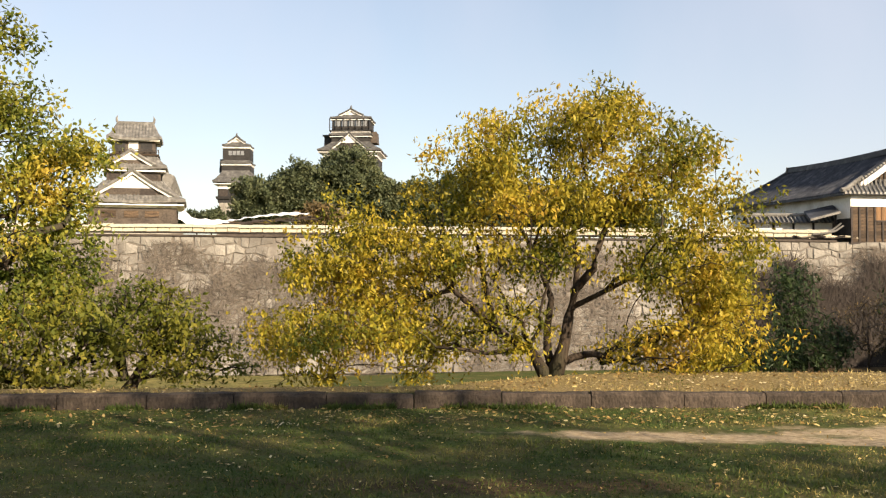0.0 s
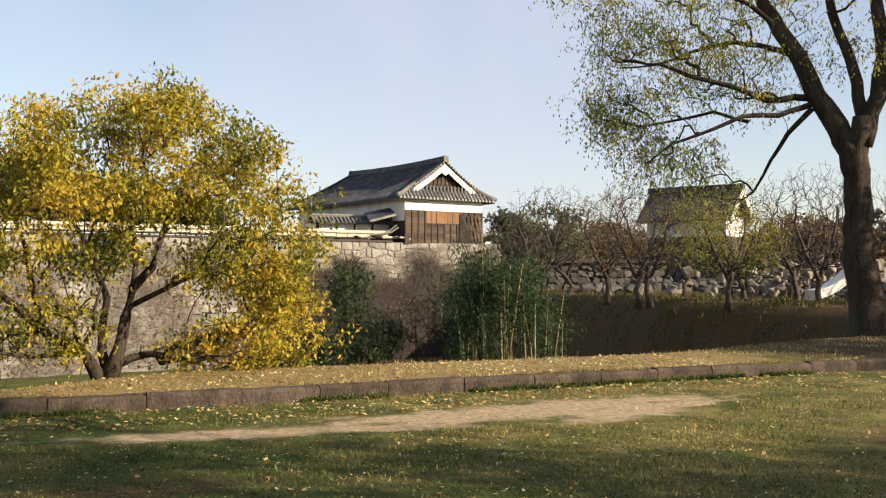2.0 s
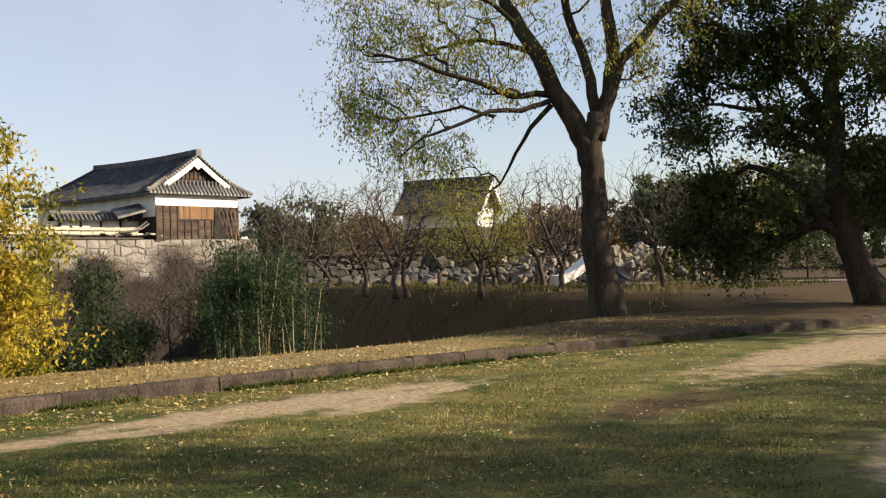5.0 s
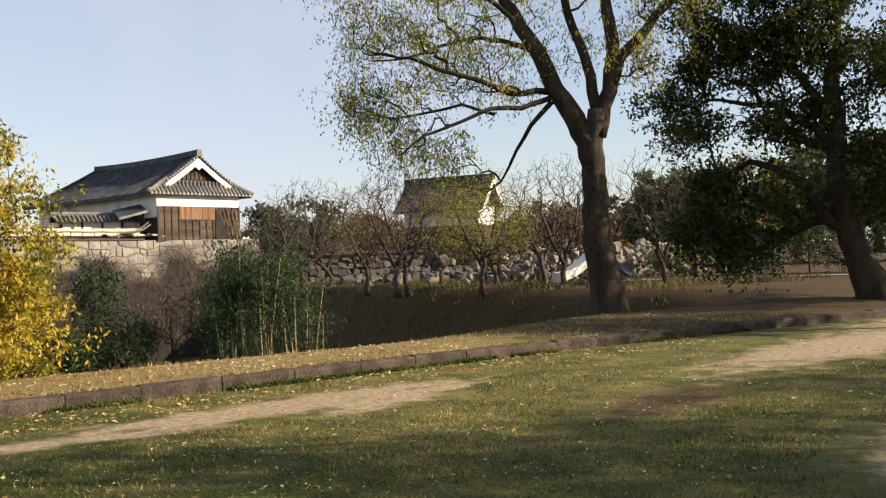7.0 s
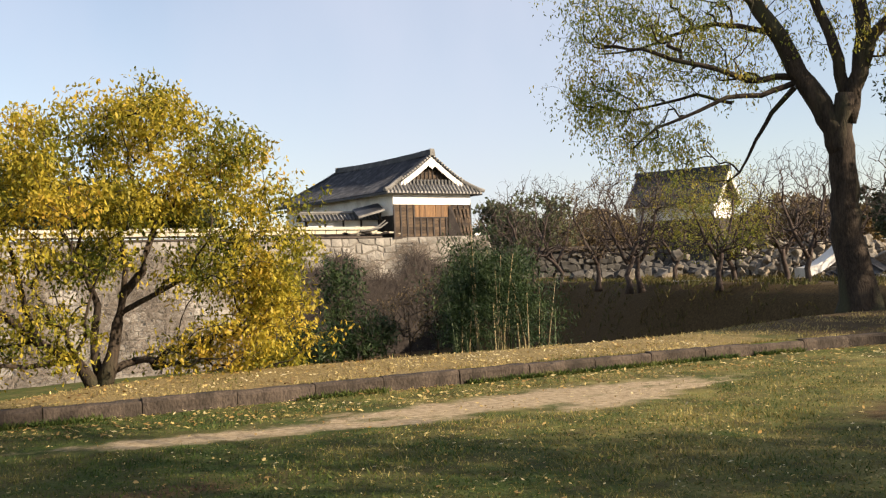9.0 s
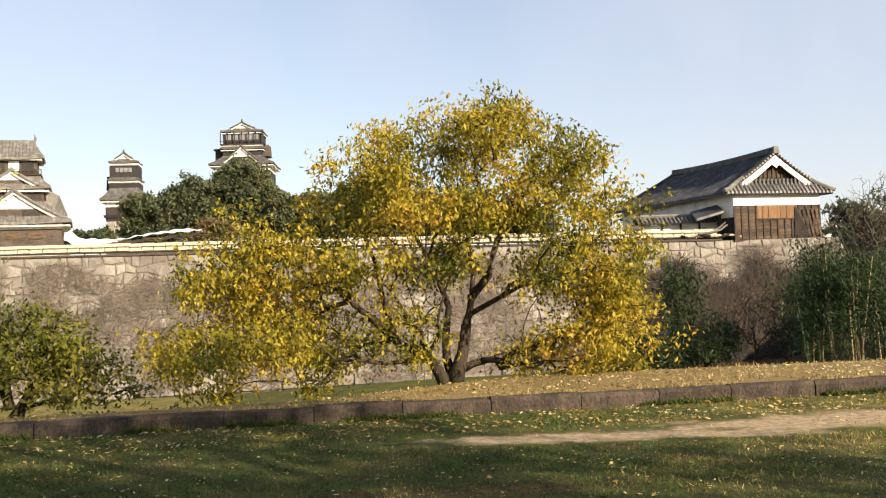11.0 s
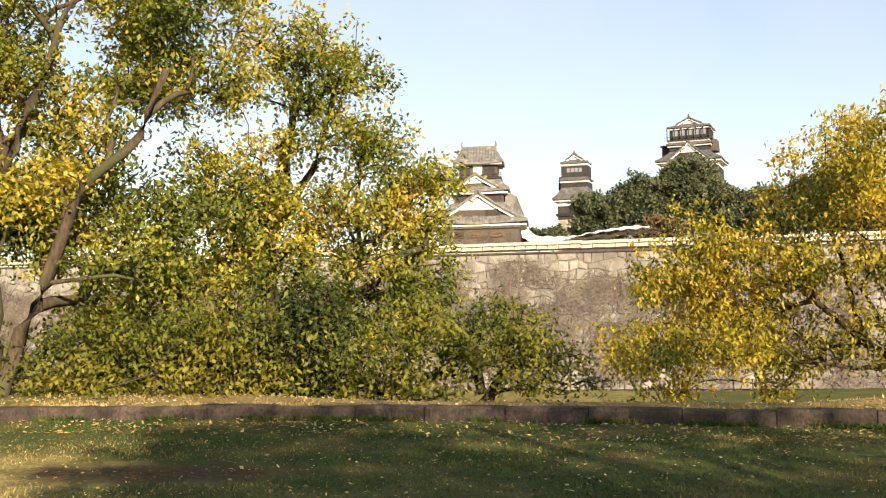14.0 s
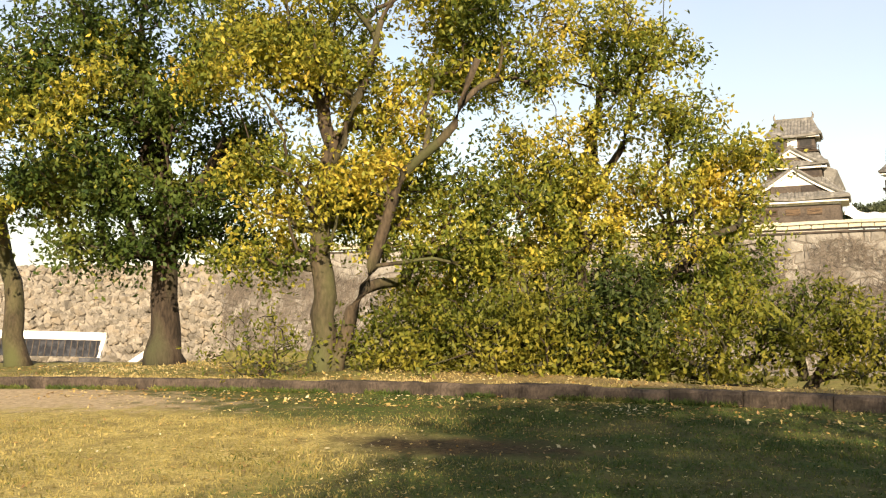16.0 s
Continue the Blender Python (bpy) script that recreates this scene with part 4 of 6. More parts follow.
# ---- white sheeting over the broken wall inside ----
sheet = Mesh()
us = np.linspace(0, 1, 60)
upper = np.interp(us, (0, 0.02, 0.06, 0.3, 0.42, 0.6, 0.85, 1.0), (5.62, 5.5, 5.1, 4.98, 5.02, 5.28, 5.5, 5.38))
lower = np.interp(us, (0, 0.08, 0.2, 0.34, 0.5, 0.7, 0.9, 1.0), (4.95, 4.6, 4.45, 4.62, 4.98, 5.14, 5.22, 5.25))
for k in range(5):
    for u, hi, lo in zip(us, upper, lower):
        c = k / 4
        sheet.v.append((-16.4 + 8.0 * u, 61.4 + 1.5 * c ** 1.6 + 0.07 * math.sin(u * 43 + 3 * c) + 0.05 * math.sin(u * 97), lo + (hi - lo) * c ** 0.8 + 0.035 * math.sin(u * 61 + 4 * c)))
for k in range(4):
    sheet.f += [(k * 60 + i, k * 60 + i + 1, (k + 1) * 60 + i + 1, (k + 1) * 60 + i) for i in range(59)]
tarp = tagged(new("white_sheeting", sheet.data("white_sheeting", M_SHEET, True)), "white tarpaulin draped over the broken inner wall", "tarpaulin")
timber = thing("fallen_timber", Matrix.Translation((-11.0, 61.0, 3.2)), "broken dark timbers lying under the white sheeting", "timber")
for k in range(16):
    x_ = -2.6 + 0.36 * k
    part("beam", Mesh().beam((x_ - 0.7, 0.04 * k, 1.28 + 0.07 * (k % 4) + 0.028 * k), (x_ + 0.8, 0.3, 1.30 + 0.08 * ((k + 2) % 4) + 0.03 * k), 0.09, 0.08), M_WOOD_DARK if k % 3 else M_WOOD, timber)
part("roof_remnant", Mesh().box(-3, 3.4, 0.1, 1.4, -0.1, 1.42, 0.3), M_GREY_BOARD, timber)

# ---- trees ----
tree("autumn_tree", (1.5, 14.25, 0.15),
     [([(0.05, 0, -0.15), (0.16, 0.05, 0.35), (0.30, 0.1, 0.75), (0.42, 0.1, 1.15), (0.72, 0.15, 1.75), (1.0, 0.2, 2.4)], 0.092, 0.028),
      ([(-0.04, 0.0, -0.1), (-0.28, -0.05, 0.28), (-0.7, -0.1, 0.5), (-1.1, -0.15, 0.9), (-1.6, -0.2, 1.35)], 0.08, 0.025),
      ([(0.05, 0.08, 0.0), (0.02, 0.15, 0.6), (0.06, 0.2, 1.0), (-0.12, 0.2, 1.5), (-0.4, 0.3, 2.1)], 0.07, 0.025),
      ([(0.36, 0.1, 0.9), (0.8, 0.05, 1.12), (1.5, -0.1, 1.45)], 0.042, 0.02),
      ([(0.33, 0.1, 0.85), (0.42, 0.2, 1.5), (0.35, 0.3, 2.3)], 0.05, 0.022),
      ([(-0.7, -0.1, 0.5), (-0.85, 0.1, 1.0), (-1.0, 0.2, 1.7), (-1.2, 0.2, 2.3)], 0.045, 0.02),
      ([(-0.28, -0.05, 0.28), (-0.9, -0.2, 0.28), (-1.6, -0.3, 0.35)], 0.04, 0.018)],
     [((-1.04, -0.30, 3.02), (0.81, 1.29, 0.40), 99), ((0.14, 0.00, 3.34), (0.81, 1.29, 0.40), 115), ((0.99, 0.30, 3.55), (0.55, 0.97, 0.37), 94), ((1.73, -0.15, 3.02), (0.48, 0.88, 0.33), 73), ((2.21, 0.15, 2.32), (0.40, 0.79, 0.30), 52), ((-0.07, -0.30, 2.49), (0.95, 1.30, 0.40), 115), ((1.16, 0.00, 2.57), (0.95, 1.30, 0.47), 136), ((-1.53, 0.30, 2.49), (0.44, 0.84, 0.27), 42), ((-1.21, -0.15, 1.79), (0.88, 1.30, 0.30), 89), ((-0.07, 0.15, 1.67), (0.81, 1.29, 0.30), 63), ((2.13, -0.30, 1.67), (0.73, 1.20, 0.40), 105), ((2.54, 0.00, 1.10), (0.44, 0.84, 0.40), 78), ((-2.67, 0.30, 1.92), (0.55, 0.97, 0.37), 84), ((-3.32, -0.15, 1.43), (0.51, 0.93, 0.37), 73), ((-2.26, 0.15, 1.18), (0.88, 1.30, 0.37), 115), ((-3.00, -0.30, 0.61), (0.88, 1.30, 0.30), 99), ((-3.73, 0.00, 0.45), (0.44, 0.84, 0.37), 52), ((-1.69, 0.30, 0.53), (0.62, 1.06, 0.30), 78), ((-0.55, -0.15, 0.86), (0.44, 0.84, 0.27), 31), ((1.40, 0.15, 1.35), (0.66, 1.11, 0.27), 42), ((2.05, -0.30, 0.53), (0.73, 1.20, 0.30), 73), ((1.32, 0.00, 0.13), (0.66, 1.11, 0.20), 42), ((2.46, 0.30, 0.04), (0.44, 0.84, 0.17), 42), ((-3.32, -0.15, 0.00), (0.59, 1.02, 0.13), 21), ((-1.94, 0.15, -0.04), (0.51, 0.93, 0.13), 15), ((-0.39, -0.30, 0.37), (0.37, 0.75, 0.13), 12)],
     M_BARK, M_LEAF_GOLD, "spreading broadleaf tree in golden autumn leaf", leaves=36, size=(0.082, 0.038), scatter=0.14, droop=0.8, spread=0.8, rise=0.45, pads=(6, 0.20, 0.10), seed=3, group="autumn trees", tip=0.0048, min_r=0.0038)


def lobe(foot, az, el, d, r, k):
    p = polar(az, d, el)
    return ((p[0] - foot[0], p[1] - foot[1], p[2] - foot[2]), r, k)


f = (*polar(43.9, 15.9)[:2], 0.17)
tree("moat_tree", f, [([(0, 0, -0.15), (0, 0, 1.2), (-0.1, 0.1, 2.4), (0.1, 0.2, 3.6), (-0.4, 0.3, 4.8)], 0.21, 0.09),
                      ([(0.16, -0.02, -0.15), (0.5, 0.15, 0.9), (0.95, 0.25, 2.0), (1.4, 0.4, 3.0), (2.3, 0.5, 3.7), (2.7, 0.5, 4.6)], 0.12, 0.05),
                      ([(0.05, 0.2, 3.0), (0.6, 0.2, 4.2), (1.1, 0.3, 5.4)], 0.09, 0.05)],
     [lobe(f, 48.0, 12.6, 16.2, (1.19, 1.10, 0.67), 129), lobe(f, 44.7, 6.2, 16.2, (1.19, 1.10, 0.75), 163), lobe(f, 46.8, 1.8, 16.2, (0.77, 0.71, 0.29), 47), lobe(f, 41.2, 4.3, 16.2, (1.02, 0.94, 0.75), 129), lobe(f, 37.4, 1.7, 16.2, (0.85, 0.79, 0.42), 77), lobe(f, 39.9, 8.8, 16.2, (0.68, 0.63, 0.58), 68), lobe(f, 42.7, 12.5, 16.2, (0.94, 0.87, 0.67), 103), lobe(f, 37.3, 11.0, 16.2, (0.77, 0.71, 0.42), 51), lobe(f, 33.0, 12.3, 16.2, (0.94, 0.87, 0.58), 68), lobe(f, 45.5, 15.7, 16.2, (1.45, 1.34, 0.50), 111), lobe(f, 37.2, 15.7, 16.2, (1.28, 1.18, 0.42), 77), lobe(f, 31.3, 16.0, 16.2, (0.94, 0.87, 0.33), 34), lobe(f, 40.1, 19.9, 16.2, (2.21, 2.05, 0.67), 172), lobe(f, 35.8, 3.9, 16.2, (0.77, 0.71, 0.50), 64), lobe(f, 34.3, 14.5, 16.2, (0.94, 0.87, 0.50), 60), lobe(f, 39.3, 6.2, 16.2, (0.68, 0.63, 0.50), 51)],
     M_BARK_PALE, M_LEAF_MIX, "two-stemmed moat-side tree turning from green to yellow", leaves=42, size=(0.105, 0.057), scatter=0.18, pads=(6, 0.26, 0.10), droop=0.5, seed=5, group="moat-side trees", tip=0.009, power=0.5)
f = (*polar(29.5, 18.2)[:2], -0.3)
tree("moat_tree", f, [([(0, 0, -0.4), (0.1, 0, 1.0), (-0.1, 0.1, 2.4), (0.2, 0.2, 3.6), (0.5, 0.2, 5.2)], 0.2, 0.06), ([(0, 0, 0.4), (0.9, 0, 1.2), (2.0, 0, 2.0), (2.9, 0.1, 2.6)], 0.14, 0.05), ([(0, 0, 0.5), (-0.8, 0.1, 1.6), (-1.2, 0.1, 3.0)], 0.12, 0.05), ([(0.1, 0.1, 3.0), (0.9, 0.1, 4.1), (1.3, 0.2, 5.4)], 0.08, 0.04)],
     [lobe(f, 27.7, 14.2, 17.6, (1.30, 1.20, 0.45), 73), lobe(f, 24.8, 12.4, 17.6, (0.74, 0.68, 0.41), 43), lobe(f, 29.8, 7.4, 17.6, (1.11, 1.03, 0.54), 81), lobe(f, 24.2, 8.9, 17.6, (0.83, 0.77, 0.41), 60), lobe(f, 20.9, 6.8, 17.6, (0.74, 0.68, 0.50), 73), lobe(f, 20.2, 3.6, 17.6, (0.46, 0.43, 0.50), 51), lobe(f, 26.3, 4.4, 17.6, (1.39, 1.28, 0.68), 129), lobe(f, 23.1, 1.4, 17.6, (1.30, 1.20, 0.59), 111), lobe(f, 32.2, 4.5, 17.6, (0.93, 0.85, 0.50), 64), lobe(f, 33.2, 1.3, 17.6, (1.02, 0.94, 0.45), 64), lobe(f, 21.6, -1.6, 17.6, (1.02, 0.94, 0.45), 73), lobe(f, 30.1, 11.3, 17.6, (0.83, 0.77, 0.36), 34), lobe(f, 26.8, 10.9, 17.6, (0.56, 0.51, 0.27), 21), lobe(f, 29.0, 1.5, 17.6, (1.11, 1.03, 0.45), 68), lobe(f, 34.8, 5.5, 17.6, (0.83, 0.77, 0.45), 51), lobe(f, 37.5, -1.2, 17.6, (1.02, 0.94, 0.36), 60), lobe(f, 31.0, -1.4, 17.6, (0.93, 0.85, 0.41), 60), lobe(f, 26.5, -3.4, 17.6, (0.83, 0.77, 0.36), 25)],
     M_BARK, M_LEAF_MIX, "broad moat-side tree in mixed green and yellow leaf", leaves=42, size=(0.105, 0.057), scatter=0.18, pads=(6, 0.26, 0.10), droop=0.5, seed=8, group="moat-side trees", tip=0.009, power=0.5)
f = (*polar(17.5, 16.2)[:2], -0.1)
tree("low_tree", f, [([(0, 0, -0.3), (0.3, 0, 0.3), (0.8, 0, 0.6), (1.3, 0, 0.55)], 0.10, 0.04), ([(0, 0, 0), (-0.3, 0.1, 0.7), (0.0, 0.1, 1.3)], 0.08, 0.03)],
     [lobe(f, 15.5, -1.6, 15.9, (0.75, 0.70, 0.26), 51), lobe(f, 13.8, -2.9, 15.9, (0.59, 0.54, 0.25), 38), lobe(f, 14.5, -4.5, 15.9, (0.75, 0.70, 0.29), 51), lobe(f, 17.2, -2.9, 15.9, (0.42, 0.39, 0.33), 25), lobe(f, 12.7, -5.4, 15.9, (0.33, 0.31, 0.12), 12)],
     M_BARK, M_LEAF_OLIVE, "low leaning tree with dull green and yellowing leaves", leaves=24, size=(0.10, 0.05), scatter=0.16, pads=(5, 0.24, 0.08), seed=9, group="moat-side trees", tip=0.008)
f = (*polar(28.0, 15.3)[:2], 0.0)
tree("evergreen_shrub", f, [([(0, 0, -0.3), (0, 0, 0.6)], 0.06, 0.03)], [((0, 0, 0.6), (1.0, 0.9, 0.6), 130), ((0.35, 0, 1.25), (0.5, 0.5, 0.5), 50)], M_BARK, M_LEAF_DARK, "dense dark evergreen shrub on the bank", "shrub", leaves=38, size=(0.11, 0.05), scatter=0.16, seed=10, group="bank shrubs")
f = (*polar(34.5, 15.4)[:2], 0.0)
tree("bank_shrub", f, [([(0, 0, -0.3), (0, 0, 0.6)], 0.05, 0.025)], [((0, 0, 0.6), (1.9, 0.9, 0.65), 240), ((1.2, 0, 1.0), (1.0, 0.7, 0.6), 90)], M_BARK, M_LEAF_OLIVE, "leafy yellow-green shrub on the bank", "shrub", leaves=30, size=(0.11, 0.052), pads=(5, 0.32, 0.24), scatter=0.17, seed=11, group="bank shrubs")
f = (*polar(22.5, 15.2)[:2], 0.0)
tree("bank_shrub", f, [([(0, 0, -0.3), (0, 0, 0.5)], 0.05, 0.025)], [((0, 0, 0.5), (1.4, 0.8, 0.6), 110)], M_BARK, M_LEAF_OLIVE, "leafy yellow-green shrub on the bank", "shrub", leaves=48, size=(0.11, 0.052), pads=(5, 0.26, 0.14), scatter=0.17, seed=12, group="bank shrubs")
f = (*polar(47.5, 15.6)[:2], 0.1)
tree("bank_shrub", f, [([(0, 0, -0.3), (0, 0, 0.4)], 0.03, 0.015)], [((0, 0, 0.55), (1.1, 0.7, 0.6), 60)], M_BARK, M_LEAF_OLIVE, "thin sparse shrub with dull leaves on the bank", "shrub", leaves=18, size=(0.08, 0.04), scatter=0.16, seed=16, group="bank shrubs", tip=0.005)
f = (*polar(39.5, 16.0)[:2], 0.05)
tree("bank_shrub", f, [([(0, 0, -0.3), (0, 0, 0.5)], 0.04, 0.02)], [((0, 0, 0.6), (1.2, 0.8, 0.6), 120)], M_BARK, M_LEAF_OLIVE, "dull olive shrub growing on the bank", "shrub", leaves=40, size=(0.11, 0.052), pads=(5, 0.22, 0.1), scatter=0.17, seed=17, group="bank shrubs", tip=0.006)
f = (*polar(52.6, 18.7)[:2], 0.17)
tree("dark_tree", f, [([(0, 0, -0.15), (-0.05, 0, 1.2), (0.0, 0.1, 2.3), (-0.3, 0.2, 3.8), (-0.1, 0.2, 5.0)], 0.29, 0.10), ([(0, 0, 2.2), (0.9, 0, 3.0), (1.8, 0, 3.9)], 0.14, 0.05), ([(0, 0, 2.2), (-1.1, 0, 3.2), (-2.2, 0, 4.0)], 0.14, 0.05)],
     [lobe(f, 53.1, 5.2, 18.4, (1.64, 1.52, 0.57), 146), lobe(f, 57.5, 5.8, 18.4, (1.26, 1.16, 0.76), 111), lobe(f, 49.4, 3.2, 18.4, (0.97, 0.89, 0.47), 60), lobe(f, 55.5, 2.4, 18.4, (1.16, 1.07, 0.38), 60), lobe(f, 51.5, 9.3, 18.4, (1.45, 1.34, 0.66), 103), lobe(f, 56.0, 10.7, 18.4, (1.45, 1.34, 0.66), 94), lobe(f, 51.4, 14.2, 18.4, (1.64, 1.52, 0.66), 111), lobe(f, 58.5, 13.8, 18.4, (1.26, 1.16, 0.66), 77), lobe(f, 54.1, 18.5, 18.4, (2.52, 2.32, 0.85), 154), lobe(f, 48.4, 7.7, 18.4, (0.77, 0.71, 0.57), 43)],
     M_BARK, M_LEAF_GREEN, "stout tree with a dark green crown", leaves=42, size=(0.12, 0.062), scatter=0.22, pads=(6, 0.3, 0.11), seed=13, group="moat-side trees", tip=0.009, power=0.5)
f = (*polar(60.0, 20.0)[:2], 0.17)
tree("leaning_tree", f, [([(0, 0, -0.15), (-0.25, 0, 1.2), (-0.7, 0.1, 2.3), (-1.4, 0.2, 3.6), (-1.6, 0.2, 5.5)], 0.2, 0.08)],
     [lobe(f, 62, 8, 18.8, (2.6, 2.2, 1.8), 200), lobe(f, 58.5, 11, 18.5, (1.6, 1.6, 1.4), 110)],
     M_BARK_PALE, M_LEAF_MIX, "leaning pale-barked tree with yellowing leaves", leaves=42, size=(0.12, 0.062), scatter=0.21, pads=(6, 0.3, 0.11), seed=14, group="moat-side trees", tip=0.009, power=0.5)

# the tall thin-leaved tree and the evergreen by the causeway
f = (*polar(-48.3, 24.6)[:2], 0.2)
ux, uy = math.cos(radians(48.3)), math.sin(radians(48.3)) * -1


def side(a, z, dep=0.0):
    """A place a metres to the right as seen from the lawn, at height z."""
    return (a * ux + dep * 0.74, a * uy + dep * 0.67, z)


tree("tall_tree", f, [([side(-0.28, -0.43), side(-0.34, 0.47), side(-0.50, 1.72), side(-0.55, 2.97), side(-0.55, 3.95), side(-0.39, 4.85)], 0.42, 0.24),
                      ([side(-0.51, 3.53), side(-0.92, 4.69), side(-1.41, 5.46), side(-1.74, 6.26), side(-2.15, 6.99), side(-2.55, 7.65), side(-2.68, 8.44), side(-2.57, 9.86)], 0.3, 0.09),
                      ([side(-0.37, 4.71), side(-0.51, 5.62), side(-0.76, 6.55), side(-1.02, 7.33), side(-1.13, 8.19), side(-1.31, 9.47)], 0.15, 0.07),
                      ([side(-0.41, 4.22), side(-0.13, 5.32), side(0.03, 6.15), side(-0.03, 6.99), side(-0.16, 8.25), side(-0.06, 9.64)], 0.22, 0.07),
                      ([side(-0.11, 5.18), side(0.26, 6.14), side(0.82, 6.73), side(1.44, 7.38), side(2.00, 8.09), side(2.42, 9.16)], 0.16, 0.06),
                      ([side(-1.55, 5.37, 0.0), side(-2.47, 5.31, -0.4), side(-3.17, 5.63, -0.8), side(-3.89, 5.81, -1.0), side(-4.75, 6.18, -1.2), side(-5.63, 6.34, -1.4)], 0.085, 0.025),
                      ([side(-1.42, 5.25, 0.0), side(-2.20, 4.94, -0.5), side(-2.91, 4.88, -0.9), side(-3.78, 4.52, -1.2), side(-4.51, 4.29, -1.3), side(-5.03, 3.86, -1.4)], 0.075, 0.02),
                      ([side(-1.49, 5.11, 0.0), side(-2.07, 4.61, 0.3), side(-2.43, 4.03, 0.5), side(-2.66, 3.62, 0.6), side(-2.88, 3.27, 0.7), side(-3.24, 3.00, 0.7)], 0.07, 0.02),
                      ([side(-1.88, 6.40, 0.0), side(-2.72, 6.81, 0.5), side(-3.57, 7.08, 1.0), side(-4.44, 6.92, 1.2), side(-5.48, 6.70, 1.4), side(-6.37, 6.75, 1.5)], 0.075, 0.022),
                      ([side(-2.91, 4.90, 0.0), side(-3.76, 5.23, 0.3), side(-4.63, 5.13, 0.5), side(-5.52, 5.03, 0.6), side(-6.40, 5.22, 0.7), side(-7.00, 5.40, 0.8)], 0.045, 0.015),
                      ([side(-2.08, 6.91, 0.0), side(-2.84, 7.60, -0.4), side(-3.69, 8.09, -0.7), side(-4.56, 8.30, -1.0)], 0.07, 0.03)],
     [(side(-6.13, 7.24), (0.98, 0.98, 0.84), 75), (side(-4.89, 6.44), (1.83, 1.83, 0.98), 150), (side(-6.62, 5.53), (0.63, 0.63, 0.63), 40), (side(-5.51, 5.18), (1.27, 1.27, 0.84), 80), (side(-4.66, 4.06), (1.19, 1.19, 0.56), 75), (side(-4.00, 7.25), (1.69, 1.69, 0.84), 110), (side(-3.23, 3.29), (0.42, 0.42, 0.28), 8), (side(-5.68, 4.46), (0.84, 0.84, 0.56), 40), (side(-2.74, 5.89), (0.98, 0.98, 0.84), 45), (side(-5.73, 8.53), (1.83, 1.83, 0.84), 90), (side(-2.95, 8.75), (2.25, 2.25, 0.98), 110), (side(-0.56, 8.71), (2.25, 2.25, 0.84), 90), (side(-1.03, 6.91), (0.98, 0.98, 0.84), 30), (side(1.30, 7.04), (1.12, 1.12, 0.84), 60), (side(1.87, 8.52), (1.69, 1.69, 0.84), 70), (side(0.60, 5.98), (0.56, 0.56, 0.56), 25)],
     M_BARK, M_LEAF_SPARSE, "tall dark-trunked tree thinly clothed in small leaves", leaves=24, size=(0.11, 0.038), scatter=0.22, spread_cost=0.12, pads=(5, 0.30, 0.20), seed=21, group="lawn trees", tip=0.0062, min_r=0.006, droop=1.3, spread=0.8, wiggle=0.12)
f2 = (*polar(-61.6, 27.0)[:2], 0.3)
ux, uy = math.cos(radians(61.6)), -math.sin(radians(61.6))
tree("evergreen_tree", f2, [([side(0.08, -0.09), side(-0.16, 0.62), side(-0.46, 1.34), side(-0.64, 2.20), side(-0.74, 3.35), side(-0.83, 4.80), side(-0.64, 6.80), side(-0.45, 8.79)], 0.38, 0.06), ([side(-0.52, 1.62), side(-1.05, 1.93), side(-1.43, 2.67), side(-2.04, 3.17), side(-2.80, 3.48), side(-3.53, 3.22)], 0.2, 0.05), ([side(-0.74, 3.35), side(-1.25, 4.25), side(-2.20, 4.91), side(-3.33, 5.13)], 0.14, 0.05), ([side(-0.79, 4.07), side(-1.49, 5.58), side(-2.43, 6.56), side(-3.71, 7.15)], 0.15, 0.05), ([side(-0.51, 1.91), side(0.16, 2.73), side(0.84, 3.96), side(1.39, 5.73)], 0.2, 0.07)],
     [(side(-4.02, 6.58), (1.05, 1.11, 1.18), 127), (side(-2.56, 7.17), (1.18, 1.25, 0.79), 93), (side(-0.91, 6.68), (1.05, 1.11, 1.05), 93), (side(0.12, 5.71), (0.92, 0.97, 0.79), 68), (side(-4.96, 5.29), (0.79, 0.83, 0.37), 38), (side(-3.78, 4.52), (1.18, 1.25, 0.37), 59), (side(-1.80, 4.37), (0.98, 1.04, 0.72), 76), (side(-0.06, 3.88), (0.79, 0.83, 0.66), 63), (side(-3.98, 2.79), (0.79, 0.83, 0.72), 93), (side(-4.38, 1.75), (0.52, 0.56, 0.52), 42), (side(-2.86, 1.55), (0.92, 0.97, 0.52), 63), (side(-1.85, 2.54), (1.05, 1.11, 0.42), 51), (side(0.03, 2.67), (0.79, 0.83, 0.46), 51), (side(-2.73, 6.00), (0.92, 0.97, 0.39), 34), (side(-3.08, 8.87), (2.10, 2.22, 0.92), 119), (side(-0.33, 8.48), (2.10, 2.22, 0.92), 119), (side(1.40, 6.00), (1.44, 1.53, 1.44), 102), (side(1.45, 3.22), (1.18, 1.25, 0.92), 68), (side(-3.45, 0.97), (0.66, 0.69, 0.33), 29), (side(-1.22, 5.27), (0.66, 0.69, 0.52), 34)],
     M_BARK, M_LEAF_DARK, "dense dark evergreen tree with low hanging boughs", leaves=42, size=(0.15, 0.075), scatter=0.26, pads=(6, 0.34, 0.12), seed=22, group="lawn trees", tip=0.009, power=0.5)

